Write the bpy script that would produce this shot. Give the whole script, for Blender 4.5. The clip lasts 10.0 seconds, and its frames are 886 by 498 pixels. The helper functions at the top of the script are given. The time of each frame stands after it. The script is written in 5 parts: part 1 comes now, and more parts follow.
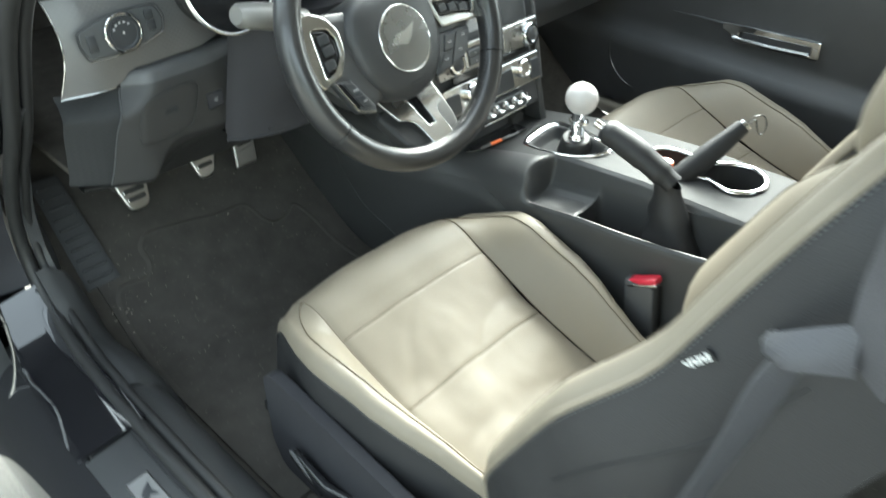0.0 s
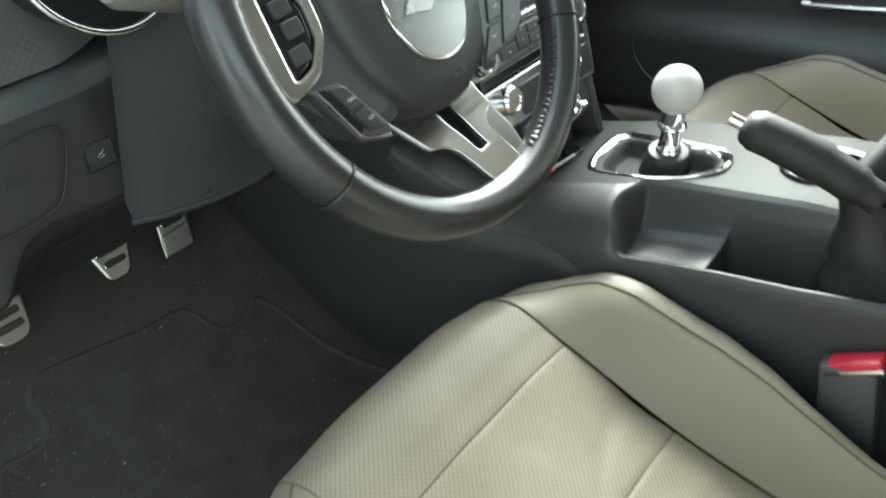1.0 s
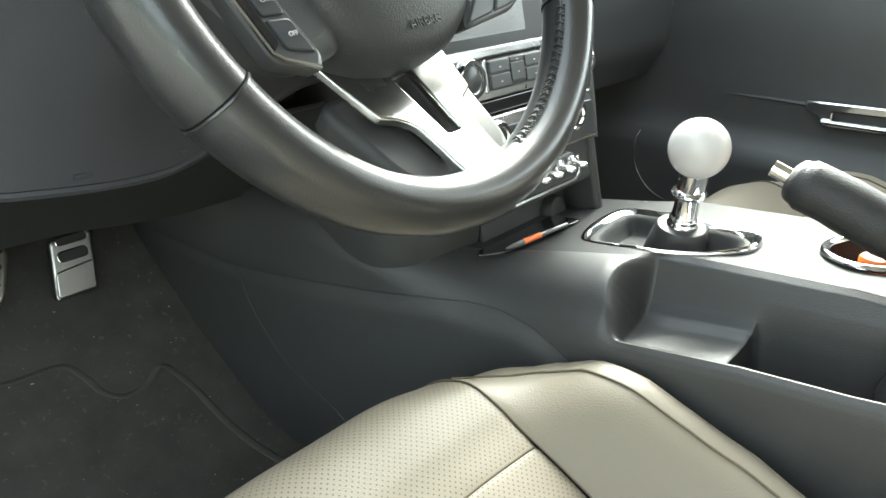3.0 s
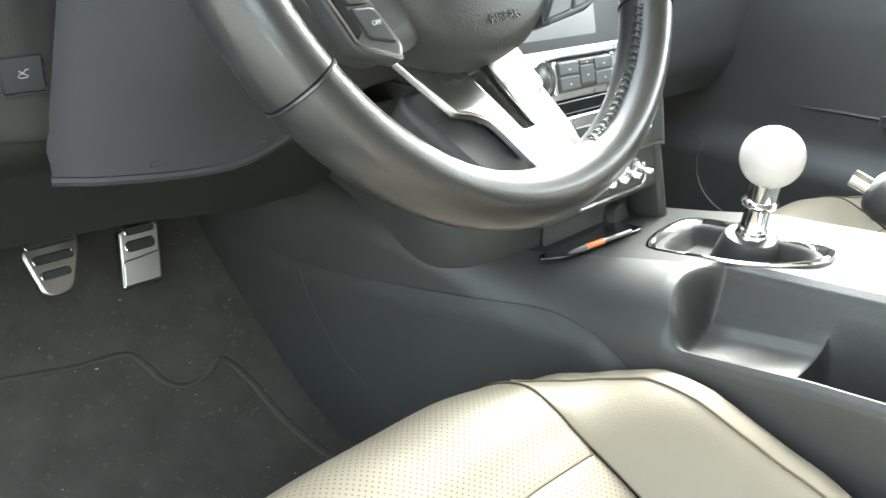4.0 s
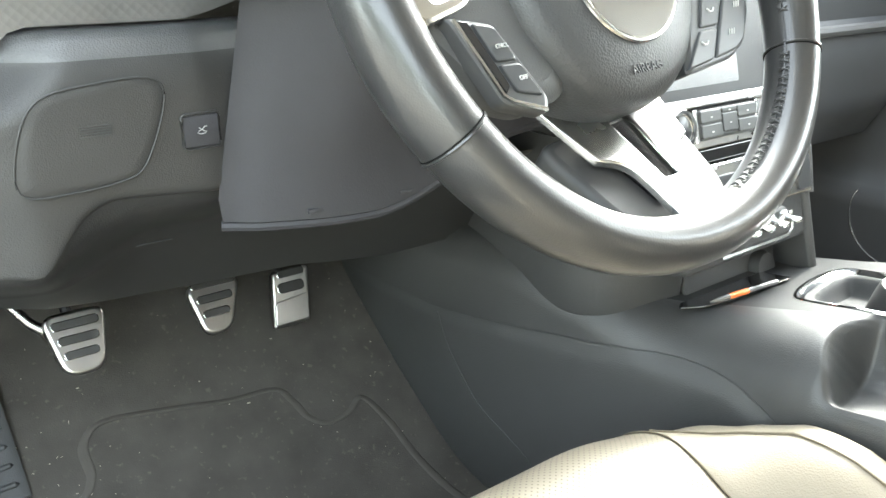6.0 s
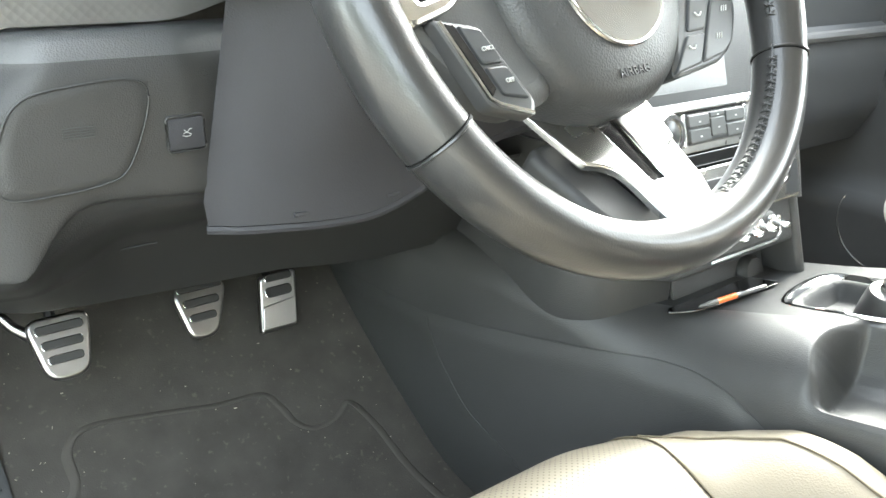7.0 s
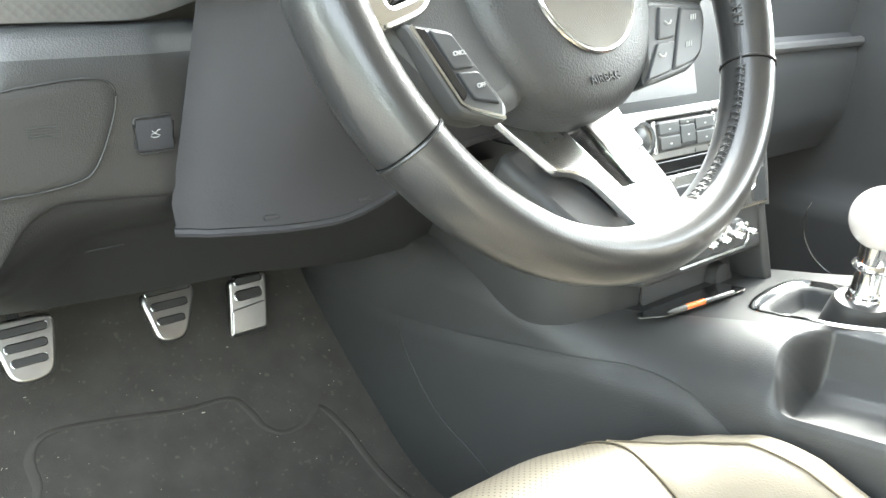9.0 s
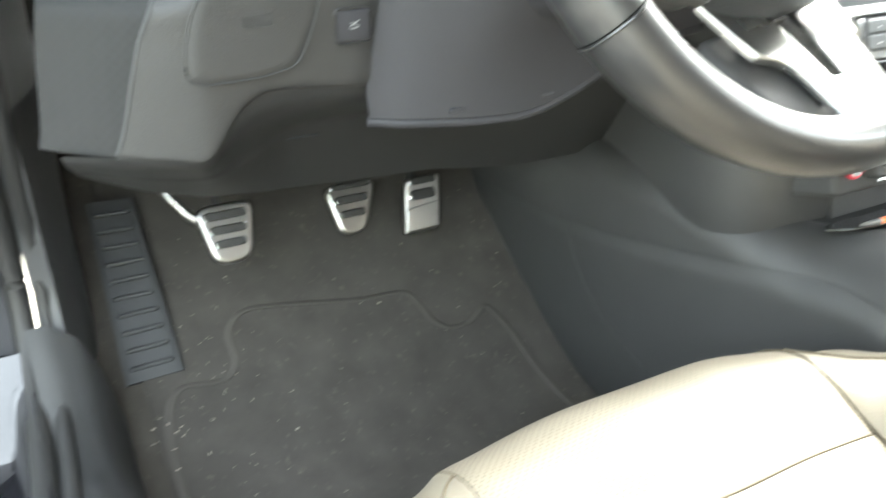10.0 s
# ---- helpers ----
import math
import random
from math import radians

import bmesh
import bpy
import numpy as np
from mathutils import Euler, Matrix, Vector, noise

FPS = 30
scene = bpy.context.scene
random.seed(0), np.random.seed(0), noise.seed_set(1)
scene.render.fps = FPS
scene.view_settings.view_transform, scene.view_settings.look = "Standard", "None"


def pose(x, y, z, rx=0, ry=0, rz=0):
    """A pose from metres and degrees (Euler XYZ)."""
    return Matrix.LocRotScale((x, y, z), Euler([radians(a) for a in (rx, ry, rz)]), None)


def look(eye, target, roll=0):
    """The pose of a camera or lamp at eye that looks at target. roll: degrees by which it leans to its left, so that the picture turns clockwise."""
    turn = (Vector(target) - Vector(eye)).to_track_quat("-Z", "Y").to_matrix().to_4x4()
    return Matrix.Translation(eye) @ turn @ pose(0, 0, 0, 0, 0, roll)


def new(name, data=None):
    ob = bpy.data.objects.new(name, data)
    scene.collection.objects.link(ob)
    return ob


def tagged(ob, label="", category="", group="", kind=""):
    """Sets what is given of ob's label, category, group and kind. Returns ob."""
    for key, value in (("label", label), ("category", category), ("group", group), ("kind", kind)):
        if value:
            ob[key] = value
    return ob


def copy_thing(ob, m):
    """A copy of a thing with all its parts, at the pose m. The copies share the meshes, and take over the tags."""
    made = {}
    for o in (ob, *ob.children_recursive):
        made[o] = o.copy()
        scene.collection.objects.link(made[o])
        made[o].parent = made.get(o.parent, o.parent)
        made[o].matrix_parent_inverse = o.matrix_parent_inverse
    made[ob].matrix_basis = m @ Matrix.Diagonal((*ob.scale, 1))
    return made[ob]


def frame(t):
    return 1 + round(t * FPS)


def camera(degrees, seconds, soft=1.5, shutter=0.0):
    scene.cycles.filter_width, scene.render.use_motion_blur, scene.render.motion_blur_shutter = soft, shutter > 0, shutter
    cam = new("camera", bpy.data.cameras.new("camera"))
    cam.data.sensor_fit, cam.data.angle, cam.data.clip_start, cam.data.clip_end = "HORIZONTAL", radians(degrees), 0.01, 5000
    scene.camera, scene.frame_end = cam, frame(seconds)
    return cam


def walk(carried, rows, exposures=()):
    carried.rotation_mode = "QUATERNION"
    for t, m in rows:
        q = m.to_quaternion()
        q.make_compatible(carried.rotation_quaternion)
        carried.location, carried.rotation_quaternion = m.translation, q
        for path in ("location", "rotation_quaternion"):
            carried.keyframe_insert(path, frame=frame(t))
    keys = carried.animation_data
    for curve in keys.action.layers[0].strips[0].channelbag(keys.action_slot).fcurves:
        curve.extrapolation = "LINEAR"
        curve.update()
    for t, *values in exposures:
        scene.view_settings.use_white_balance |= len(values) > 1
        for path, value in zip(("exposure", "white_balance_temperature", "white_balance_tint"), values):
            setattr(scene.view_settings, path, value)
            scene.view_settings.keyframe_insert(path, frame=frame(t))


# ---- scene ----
cam = camera(57.9, 10.0, shutter=0.3)
PATH = [
    (0, (-0.657, -0.703, 1.118), (0.479, 0.414, -0.091), -0.2),
    (0.3, (-0.604, -0.542, 1.08), (0.558, 0.577, -0.103), -4.1),
    (0.5, (-0.557, -0.462, 1.013), (0.619, 0.628, -0.183), -5.5),
    (0.6, (-0.524, -0.436, 0.97), (0.656, 0.659, -0.217), -6.3),
    (0.8, (-0.459, -0.381, 0.899), (0.76, 0.696, -0.266), -6.9),
    (1, (-0.412, -0.331, 0.871), (0.842, 0.753, -0.248), -5.6),
    (1.2, (-0.396, -0.29, 0.847), (0.919, 0.815, -0.178), -2.6),
    (1.5, (-0.375, -0.249, 0.767), (1.011, 0.862, -0.153), 1.8),
    (1.8, (-0.32, -0.27, 0.736), (1.122, 0.829, -0.109), -0.3),
    (2, (-0.315, -0.277, 0.732), (1.138, 0.844, -0.062), -1.0),
    (2.1, (-0.309, -0.27, 0.732), (1.133, 0.859, -0.072), -0.3),
    (2.2, (-0.301, -0.269, 0.727), (1.141, 0.861, -0.075), 0.4),
    (3.3, (-0.306, -0.26, 0.699), (1.11, 0.895, -0.116), 2.6),
    (3.5, (-0.302, -0.257, 0.697), (1.088, 0.931, -0.112), 2.3),
    (4, (-0.314, -0.257, 0.692), (1.038, 0.985, -0.102), 2.6),
    (4.5, (-0.324, -0.262, 0.692), (0.937, 1.078, -0.092), 1.6),
    (5, (-0.328, -0.268, 0.701), (0.813, 1.189, -0.059), -0.6),
    (5.5, (-0.331, -0.268, 0.696), (0.82, 1.212, 0.0), -0.3),
    (5.7, (-0.331, -0.267, 0.696), (0.806, 1.227, 0.005), -0.3),
    (6.8, (-0.326, -0.263, 0.694), (0.824, 1.227, 0.016), -0.2),
    (7, (-0.326, -0.264, 0.694), (0.832, 1.22, 0.018), -0.0),
    (7.5, (-0.326, -0.265, 0.694), (0.849, 1.206, 0.021), 0.3),
    (8, (-0.326, -0.263, 0.693), (0.864, 1.198, 0.021), 0.6),
    (8.5, (-0.322, -0.262, 0.692), (0.878, 1.192, 0.024), 0.9),
    (9, (-0.324, -0.264, 0.694), (0.888, 1.18, 0.028), 1.1),
    (9.5, (-0.336, -0.267, 0.687), (0.810, 1.206, -0.030), 1.1),
    (9.6, (-0.341, -0.268, 0.685), (0.756, 1.23, -0.058), 0.9),
    (9.7, (-0.341, -0.269, 0.686), (0.730, 1.243, -0.070), 0.8),
    (9.8, (-0.343, -0.27, 0.686), (0.679, 1.264, -0.089), 0.5),
    (9.9, (-0.345, -0.270, 0.684), (0.598, 1.298, -0.125), -0.2),
    (10, (-0.353, -0.271, 0.679), (0.502, 1.325, -0.168), -0.9),
]
EXPOSURES = [(0.0, 4.22, 6200, -4), (0.3, 4.18, 6150, -4), (0.5, 3.98, 6150, -4), (1.0, 3.92, 6250, -7), (1.5, 4.40, 6300, -6), (2.0, 4.43, 6250, -6), (3.5, 4.66, 6520, -2), (4.0, 5.1, 6430, -1), (4.5, 5.49, 6400, 0), (5.5, 5.57, 6450, 1), (9.0, 5.64, 6470, 1), (10.0, 5.72, 6530, 1)]
walk(cam, [(t, look(eye, target, roll)) for t, eye, target, roll in PATH],
     exposures=EXPOSURES)

# ---- light ----
world = bpy.data.worlds.new("sky")
scene.world = world
world.use_nodes = True
wn, wl = world.node_tree.nodes, world.node_tree.links
sky = wn.new("ShaderNodeTexSky")
sky.sky_type, sky.sun_disc = "NISHITA", False
sky.sun_elevation, sky.sun_rotation = radians(32.3), radians(60.4)
sky.air_density, sky.dust_density = 1.0, 3.0
pale = wn.new("ShaderNodeHueSaturation")
pale.inputs["Saturation"].default_value = 0.3
wl.new(sky.outputs[0], pale.inputs["Color"])
wl.new(pale.outputs[0], wn["Background"].inputs[0])
wn["Background"].inputs[1].default_value = 0.10
sun_data = bpy.data.lights.new("sun", "SUN")
sun_data.energy, sun_data.angle, sun_data.color = 1.1, radians(28), (1.0, 0.97, 0.93)
sun = new("sun", sun_data)
sun.matrix_world = look((2.2, 1.25, 1.60), (0, 0, 0))


# ---- materials ----
def material(name, color, rough=0.5, metal=0.0, grain=0.0, grain_size=0.002, vary=0.15, vary_size=0.05, coat=0.0,
             dirt=0.0, rough_vary=0.1, specular=0.5):
    """Plain painted, moulded or metal surface with fine grain relief and two scales of unevenness."""
    m = bpy.data.materials.new(name)
    m.use_nodes = True
    n, l = m.node_tree.nodes, m.node_tree.links
    b = n["Principled BSDF"]
    b.inputs["Metallic"].default_value = metal
    b.inputs["Specular IOR Level"].default_value = specular
    b.inputs["Coat Weight"].default_value = coat
    tc = n.new("ShaderNodeTexCoord")
    big = n.new("ShaderNodeTexNoise")
    big.inputs["Scale"].default_value = 1 / vary_size
    big.inputs["Detail"].default_value = 5
    l.new(tc.outputs["Object"], big.inputs["Vector"])
    mix = n.new("ShaderNodeMix")
    mix.data_type = "RGBA"
    mix.inputs[6].default_value = (*[c * (1 - vary) for c in color], 1)
    mix.inputs[7].default_value = (*[min(1, c * (1 + vary)) for c in color], 1)
    l.new(big.outputs["Fac"], mix.inputs[0])
    last = mix.outputs[2]
    if dirt:
        dn = n.new("ShaderNodeTexNoise")
        dn.inputs["Scale"].default_value = 130
        dn.inputs["Detail"].default_value = 8
        l.new(tc.outputs["Object"], dn.inputs["Vector"])
        ramp = n.new("ShaderNodeValToRGB")
        ramp.color_ramp.elements[0].position, ramp.color_ramp.elements[1].position = 0.62, 0.72
        l.new(dn.outputs["Fac"], ramp.inputs[0])
        sc = n.new("ShaderNodeMath")
        sc.operation = "MULTIPLY"
        sc.inputs[1].default_value = dirt
        l.new(ramp.outputs[0], sc.inputs[0])
        dm = n.new("ShaderNodeMix")
        dm.data_type = "RGBA"
        dm.inputs[7].default_value = (0.3, 0.27, 0.22, 1)
        l.new(sc.outputs[0], dm.inputs[0])
        l.new(last, dm.inputs[6])
        last = dm.outputs[2]
    l.new(last, b.inputs["Base Color"])
    rr = n.new("ShaderNodeMapRange")
    rr.inputs[3].default_value, rr.inputs[4].default_value = max(0.02, rough - rough_vary), min(1, rough + rough_vary)
    l.new(big.outputs["Fac"], rr.inputs[0])
    l.new(rr.outputs[0], b.inputs["Roughness"])
    if grain:
        vo = n.new("ShaderNodeTexVoronoi")
        vo.inputs["Scale"].default_value = 1 / grain_size
        l.new(tc.outputs["Object"], vo.inputs["Vector"])
        bump = n.new("ShaderNodeBump")
        bump.inputs["Strength"].default_value, bump.inputs["Distance"].default_value = grain, grain_size * 0.3
        l.new(vo.outputs["Distance"], bump.inputs["Height"])
        l.new(bump.outputs[0], b.inputs["Normal"])
    return m


def perforated(name, color, pitch=0.0042, hole=0.12):
    """Leather with rows of punched holes laid out along the panel's own surface metres."""
    m = material(name, color, 0.52, specular=0.28, grain=0.25, grain_size=0.0016, vary=0.06, vary_size=0.08)
    n, l = m.node_tree.nodes, m.node_tree.links
    b = n["Principled BSDF"]
    uv = n.new("ShaderNodeUVMap")
    turn = n.new("ShaderNodeMapping")
    turn.inputs["Rotation"].default_value = (0, 0, radians(45))
    turn.inputs["Scale"].default_value = (1 / pitch, 1 / pitch, 1)
    l.new(uv.outputs[0], turn.inputs[0])
    fr = n.new("ShaderNodeVectorMath")
    fr.operation = "FRACTION"
    l.new(turn.outputs[0], fr.inputs[0])
    ds = n.new("ShaderNodeVectorMath")
    ds.operation = "DISTANCE"
    ds.inputs[1].default_value = (0.5, 0.5, 0)
    l.new(fr.outputs[0], ds.inputs[0])
    st = n.new("ShaderNodeMapRange")
    st.inputs[1].default_value, st.inputs[2].default_value = hole, hole + 0.1
    l.new(ds.outputs["Value"], st.inputs[0])
    old = b.inputs["Base Color"].links[0].from_socket
    mx = n.new("ShaderNodeMix")
    mx.data_type = "RGBA"
    mx.inputs[6].default_value = (0.075, 0.066, 0.052, 1)
    l.new(st.outputs[0], mx.inputs[0])
    l.new(old, mx.inputs[7])
    l.new(mx.outputs[2], b.inputs["Base Color"])
    return m


TAN = (0.188, 0.164, 0.126)
M_TAN = material("tan_leather", TAN, 0.50, specular=0.32, grain=0.3, grain_size=0.0015, vary=0.06, vary_size=0.08)
M_PERF = perforated("perforated_tan_leather", TAN)
M_PIPE = material("seam_thread", (0.105, 0.088, 0.062), 0.8, specular=0.2)
M_SEATDARK = material("black_seat_vinyl", (0.020, 0.020, 0.021), 0.55, specular=0.35, grain=0.4, grain_size=0.0018)
M_PLASTIC = material("black_grained_plastic", (0.042, 0.043, 0.044), 0.54, specular=0.34, grain=0.5, grain_size=0.0012, rough_vary=0.05)
M_SOFT = material("black_soft_plastic", (0.047, 0.048, 0.050), 0.46, rough_vary=0.05, grain=0.35, grain_size=0.0011)
M_BLACK = material("black_gloss_plastic", (0.012, 0.012, 0.013), 0.15, rough_vary=0.05)
M_BUTTON = material("dark_button_plastic", (0.03, 0.032, 0.035), 0.35)
M_WHEEL = material("black_wheel_leather", (0.024, 0.024, 0.0245), 0.31, coat=0.2, grain=0.2, grain_size=0.0011, vary=0.15, rough_vary=0.04)
M_CHROME = material("chrome", (0.8, 0.8, 0.8), 0.08, metal=1.0, vary=0.03, rough_vary=0.04)
M_DISC = material("dark_polished_metal", (0.28, 0.28, 0.275), 0.25, metal=1.0, vary=0.05)
M_COLUMN = material("dull_black_plastic", (0.032, 0.032, 0.036), 0.62, grain=0.3, grain_size=0.0015, specular=0.22)
M_SATIN = material("satin_silver_trim", (0.55, 0.55, 0.54), 0.24, metal=1.0, vary=0.05)
M_ALU = material("brushed_aluminium", (0.30, 0.295, 0.285), 0.30, metal=1.0, vary=0.2, vary_size=0.01)
M_CONSOLE = material("black_console_plastic", (0.036, 0.0365, 0.037), 0.44, specular=0.45, grain=0.45, grain_size=0.0011, rough_vary=0.05)
M_TOP = material("black_matte_console_top", (0.031, 0.0315, 0.032), 0.64, specular=0.16, grain=0.5, grain_size=0.0012, rough_vary=0.05)
M_PEDAL = material("polished_pedal_metal", (0.40, 0.39, 0.375), 0.30, metal=1.0, vary=0.05, vary_size=0.01, rough_vary=0.04)
M_DASHTRIM = material("grey_engine_turned_trim", (0.14, 0.14, 0.14), 0.38, metal=0.5)


def dimple(m, pitch, depth):
    """Regular diamond relief pressed into a trim sheet."""
    n, l = m.node_tree.nodes, m.node_tree.links
    tc = n.new("ShaderNodeTexCoord")
    mp = n.new("ShaderNodeMapping")
    mp.inputs["Rotation"].default_value = (0, radians(45), 0)
    l.new(tc.outputs["Object"], mp.inputs[0])
    vo = n.new("ShaderNodeTexVoronoi")
    vo.inputs["Scale"].default_value = 1 / pitch
    vo.inputs["Randomness"].default_value = 0.0
    l.new(mp.outputs[0], vo.inputs["Vector"])
    bp = n.new("ShaderNodeBump")
    bp.inputs["Strength"].default_value = depth
    bp.inputs["Distance"].default_value = pitch * 0.2
    l.new(vo.outputs["Distance"], bp.inputs["Height"])
    l.new(bp.outputs[0], n["Principled BSDF"].inputs["Normal"])


dimple(M_DASHTRIM, 0.0055, 0.2)
M_COVER = material("black_airbag_vinyl", (0.030, 0.031, 0.033), 0.46, rough_vary=0.05, grain=0.5, grain_size=0.0014)
M_GAP = material("dark_gap", (0.006, 0.006, 0.006), 0.95, specular=0.05)
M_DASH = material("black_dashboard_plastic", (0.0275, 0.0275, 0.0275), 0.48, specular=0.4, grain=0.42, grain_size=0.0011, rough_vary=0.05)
# Own vinyl grain; base lightened in place of the light catching the roll.
M_ROLL = material("grained_vinyl_lightened", (0.055, 0.056, 0.058), 0.40, specular=0.6, grain=0.5, grain_size=0.0013, rough_vary=0.05)
M_ENDTRIM = material("dark_patterned_plastic", (0.023, 0.0235, 0.024), 0.62, specular=0.15)
dimple(M_ENDTRIM, 0.0055, 0.35)
M_STALK = material("grey_stalk_plastic", (0.17, 0.165, 0.155), 0.42, vary=0.08)
M_WHITE = material("white_resin", (0.55, 0.53, 0.52), 0.2, vary=0.02, rough_vary=0.04, coat=0.4)
M_SWITCH = material("grey_key_plastic", (0.055, 0.058, 0.06), 0.4)
M_CARPET = material("black_carpet", (0.062, 0.057, 0.050), 0.95, grain=0.55, grain_size=0.0016, vary=0.4, vary_size=0.03, dirt=0.14, specular=0.05)
M_MAT = material("black_carpet_mat", (0.058, 0.054, 0.049), 0.95, grain=0.5, grain_size=0.0014, vary=0.35, vary_size=0.04, dirt=0.12, specular=0.05)
M_PODGREY = material("grey_satin_plastic", (0.05, 0.051, 0.053), 0.36)
M_TAG = material("tag_cloth", (0.14, 0.14, 0.14), 0.8)
M_TAGPRINT = material("tag_print", (0.6, 0.6, 0.58), 0.7)
M_MATEDGE = material("mat_binding", (0.068, 0.063, 0.057), 0.95, grain=0.5, grain_size=0.0014, specular=0.08)
M_RUBBER = material("black_rubber", (0.02, 0.02, 0.02), 0.55, vary=0.2)
M_PAINT = material("black_car_paint", (0.01, 0.01, 0.012), 0.06, coat=1.0, rough_vary=0.02)
M_RED = material("red_button", (0.5, 0.02, 0.045), 0.35)
M_ORANGE = material("orange_plastic", (0.8, 0.16, 0.03), 0.35)
M_FABRIC = material("headliner_cloth", (0.58, 0.55, 0.5), 0.9)
M_CLEAR = material("clear_plastic", (0.10, 0.10, 0.10), 0.12)
# Pale base stands in for the sky reflected on the switched-off screen.
M_SCREEN = material("screen_glass_glare", (0.3, 0.305, 0.31), 0.3, rough_vary=0.04, coat=0.6, specular=0.8)
M_GROUND = material("concrete_ground", (0.23, 0.215, 0.19), 0.9, grain=0.5, grain_size=0.01, vary=0.2, vary_size=0.4)
M_CRUMB = material("pale_crumb", (0.32, 0.29, 0.24), 0.9)
M_BELT = material("seat_belt_webbing", (0.05, 0.05, 0.055), 0.7, grain=0.5, grain_size=0.002)
M_BARK = material("tree_bark", (0.09, 0.07, 0.05), 0.9, grain=0.8, grain_size=0.02, vary=0.3)
M_LEAF = material("green_leaves", (0.05, 0.08, 0.03), 0.6, vary=0.4, vary_size=0.3)
M_WRITE = material("white_print", (0.42, 0.42, 0.42), 0.6)


# ---- building helpers ----
def part(name, bm, mat, parent=None, label="", smooth=True):
    me = bpy.data.meshes.new(name)
    bm.normal_update()
    flat = [f.material_index == 1 for f in bm.faces]
    for f in bm.faces:
        f.material_index = 0
    bm.to_mesh(me)
    bm.free()
    me.materials.append(mat)
    if smooth:
        me.set_sharp_from_angle(angle=radians(38))
        me.polygons.foreach_set("use_smooth", [not x for x in flat])
    ob = new(name, me)
    if parent:
        ob.parent = parent
        ob.matrix_parent_inverse = parent_world[parent.name].inverted() if parent.name in parent_world else Matrix()
        parent_world[ob.name] = Matrix()
    if label:
        ob["label"] = label
    return ob


parent_world = {}


def thing(name, at, label, category, group="", kind=""):
    e = new(name)
    e.empty_display_size = 0.05
    e.location = at
    parent_world[e.name] = Matrix.Translation(at)
    return tagged(e, label, category, group, kind)


def sheet(f, nu, nv, close_u=False, thick=0.0, uv=None):
    """A grid over u, v in 0..1 through f(u, v); thick closes it to a shell."""
    bm = bmesh.new()
    rows = []
    for j in range(nv + 1):
        rows.append([bm.verts.new(f(i / nu, j / nv)) for i in range(nu + (0 if close_u else 1))])
    k = len(rows[0])
    for j in range(nv):
        for i in range(nu):
            a, b = i, (i + 1) % k
            bm.faces.new((rows[j][a], rows[j][b], rows[j + 1][b], rows[j + 1][a]))
    if uv:
        lay = bm.loops.layers.uv.new("UVMap")
        where = {v: uv(i / nu, j / nv) for j, row in enumerate(rows) for i, v in enumerate(row)}
        for fa in bm.faces:
            for lo in fa.loops:
                lo[lay].uv = where[lo.vert]
    if thick:
        bm.normal_update()
        twin = {v: bm.verts.new(v.co + v.normal * thick) for row in rows for v in row}
        edges = [e for e in bm.edges if e.is_boundary]
        for fa in bm.faces[:]:
            bm.faces.new([twin[v] for v in reversed(fa.verts)])
        for e in edges:
            a, b = e.verts
            bm.faces.new((a, b, twin[b], twin[a]))
        bmesh.ops.recalc_face_normals(bm, faces=bm.faces[:])
    return bm


def rings(sections, caps=True):
    """A closed skin over rings of points (each a list of the same length)."""
    bm = bmesh.new()
    rows = [[bm.verts.new(p) for p in s] for s in sections]
    k = len(rows[0])
    for a, b in zip(rows, rows[1:]):
        for i in range(k):
            bm.faces.new((a[i], a[(i + 1) % k], b[(i + 1) % k], b[i]))
    if caps:
        bm.faces.new(list(reversed(rows[0])))
        bm.faces.new(rows[-1])
    bmesh.ops.recalc_face_normals(bm, faces=bm.faces[:])
    return bm


def box(size, m=Matrix(), bevel=0.002, segs=2):
    bm = bmesh.new()
    bmesh.ops.create_cube(bm, size=1)
    bmesh.ops.scale(bm, vec=size, verts=bm.verts)
    if bevel:
        bmesh.ops.bevel(bm, geom=bm.edges[:], offset=min(bevel, min(size) * 0.49), segments=segs, affect="EDGES", profile=0.5)
    bm.transform(m)
    return bm


def prism(points, depth, m=Matrix(), bevel=0.001, segs=2, holes=()):
    """A flat outline (x, y) drawn out from z = 0 to depth, edges rounded."""
    bm = bmesh.new()
    vs = [bm.verts.new((x, y, 0)) for x, y in points]
    edges = [bm.edges.new((vs[i], vs[(i + 1) % len(vs)])) for i in range(len(vs))]
    for h in holes:
        hv = [bm.verts.new((x, y, 0)) for x, y in h]
        edges += [bm.edges.new((hv[i], hv[(i + 1) % len(hv)])) for i in range(len(hv))]
    bmesh.ops.triangle_fill(bm, edges=edges, use_beauty=True)
    bmesh.ops.dissolve_limit(bm, angle_limit=0.01, verts=bm.verts[:], edges=[e for e in bm.edges if len(e.link_faces) == 2])
    got = bmesh.ops.extrude_face_region(bm, geom=bm.faces[:])
    bmesh.ops.translate(bm, vec=(0, 0, depth), verts=[g for g in got["geom"] if isinstance(g, bmesh.types.BMVert)])
    bmesh.ops.recalc_face_normals(bm, faces=bm.faces[:])
    if bevel:
        rim = [e for e in bm.edges if len(e.link_faces) == 2 and e.calc_face_angle(0) > 1.2
               and abs(e.verts[0].co.z - depth) < 1e-6 and abs(e.verts[1].co.z - depth) < 1e-6]
        bmesh.ops.bevel(bm, geom=rim, offset=bevel, segments=segs, affect="EDGES", profile=0.5)
    bm.normal_update()
    for f in bm.faces:
        f.material_index = 1 if abs(f.normal.z) > 0.999 else 0
    bm.transform(m)
    return bm


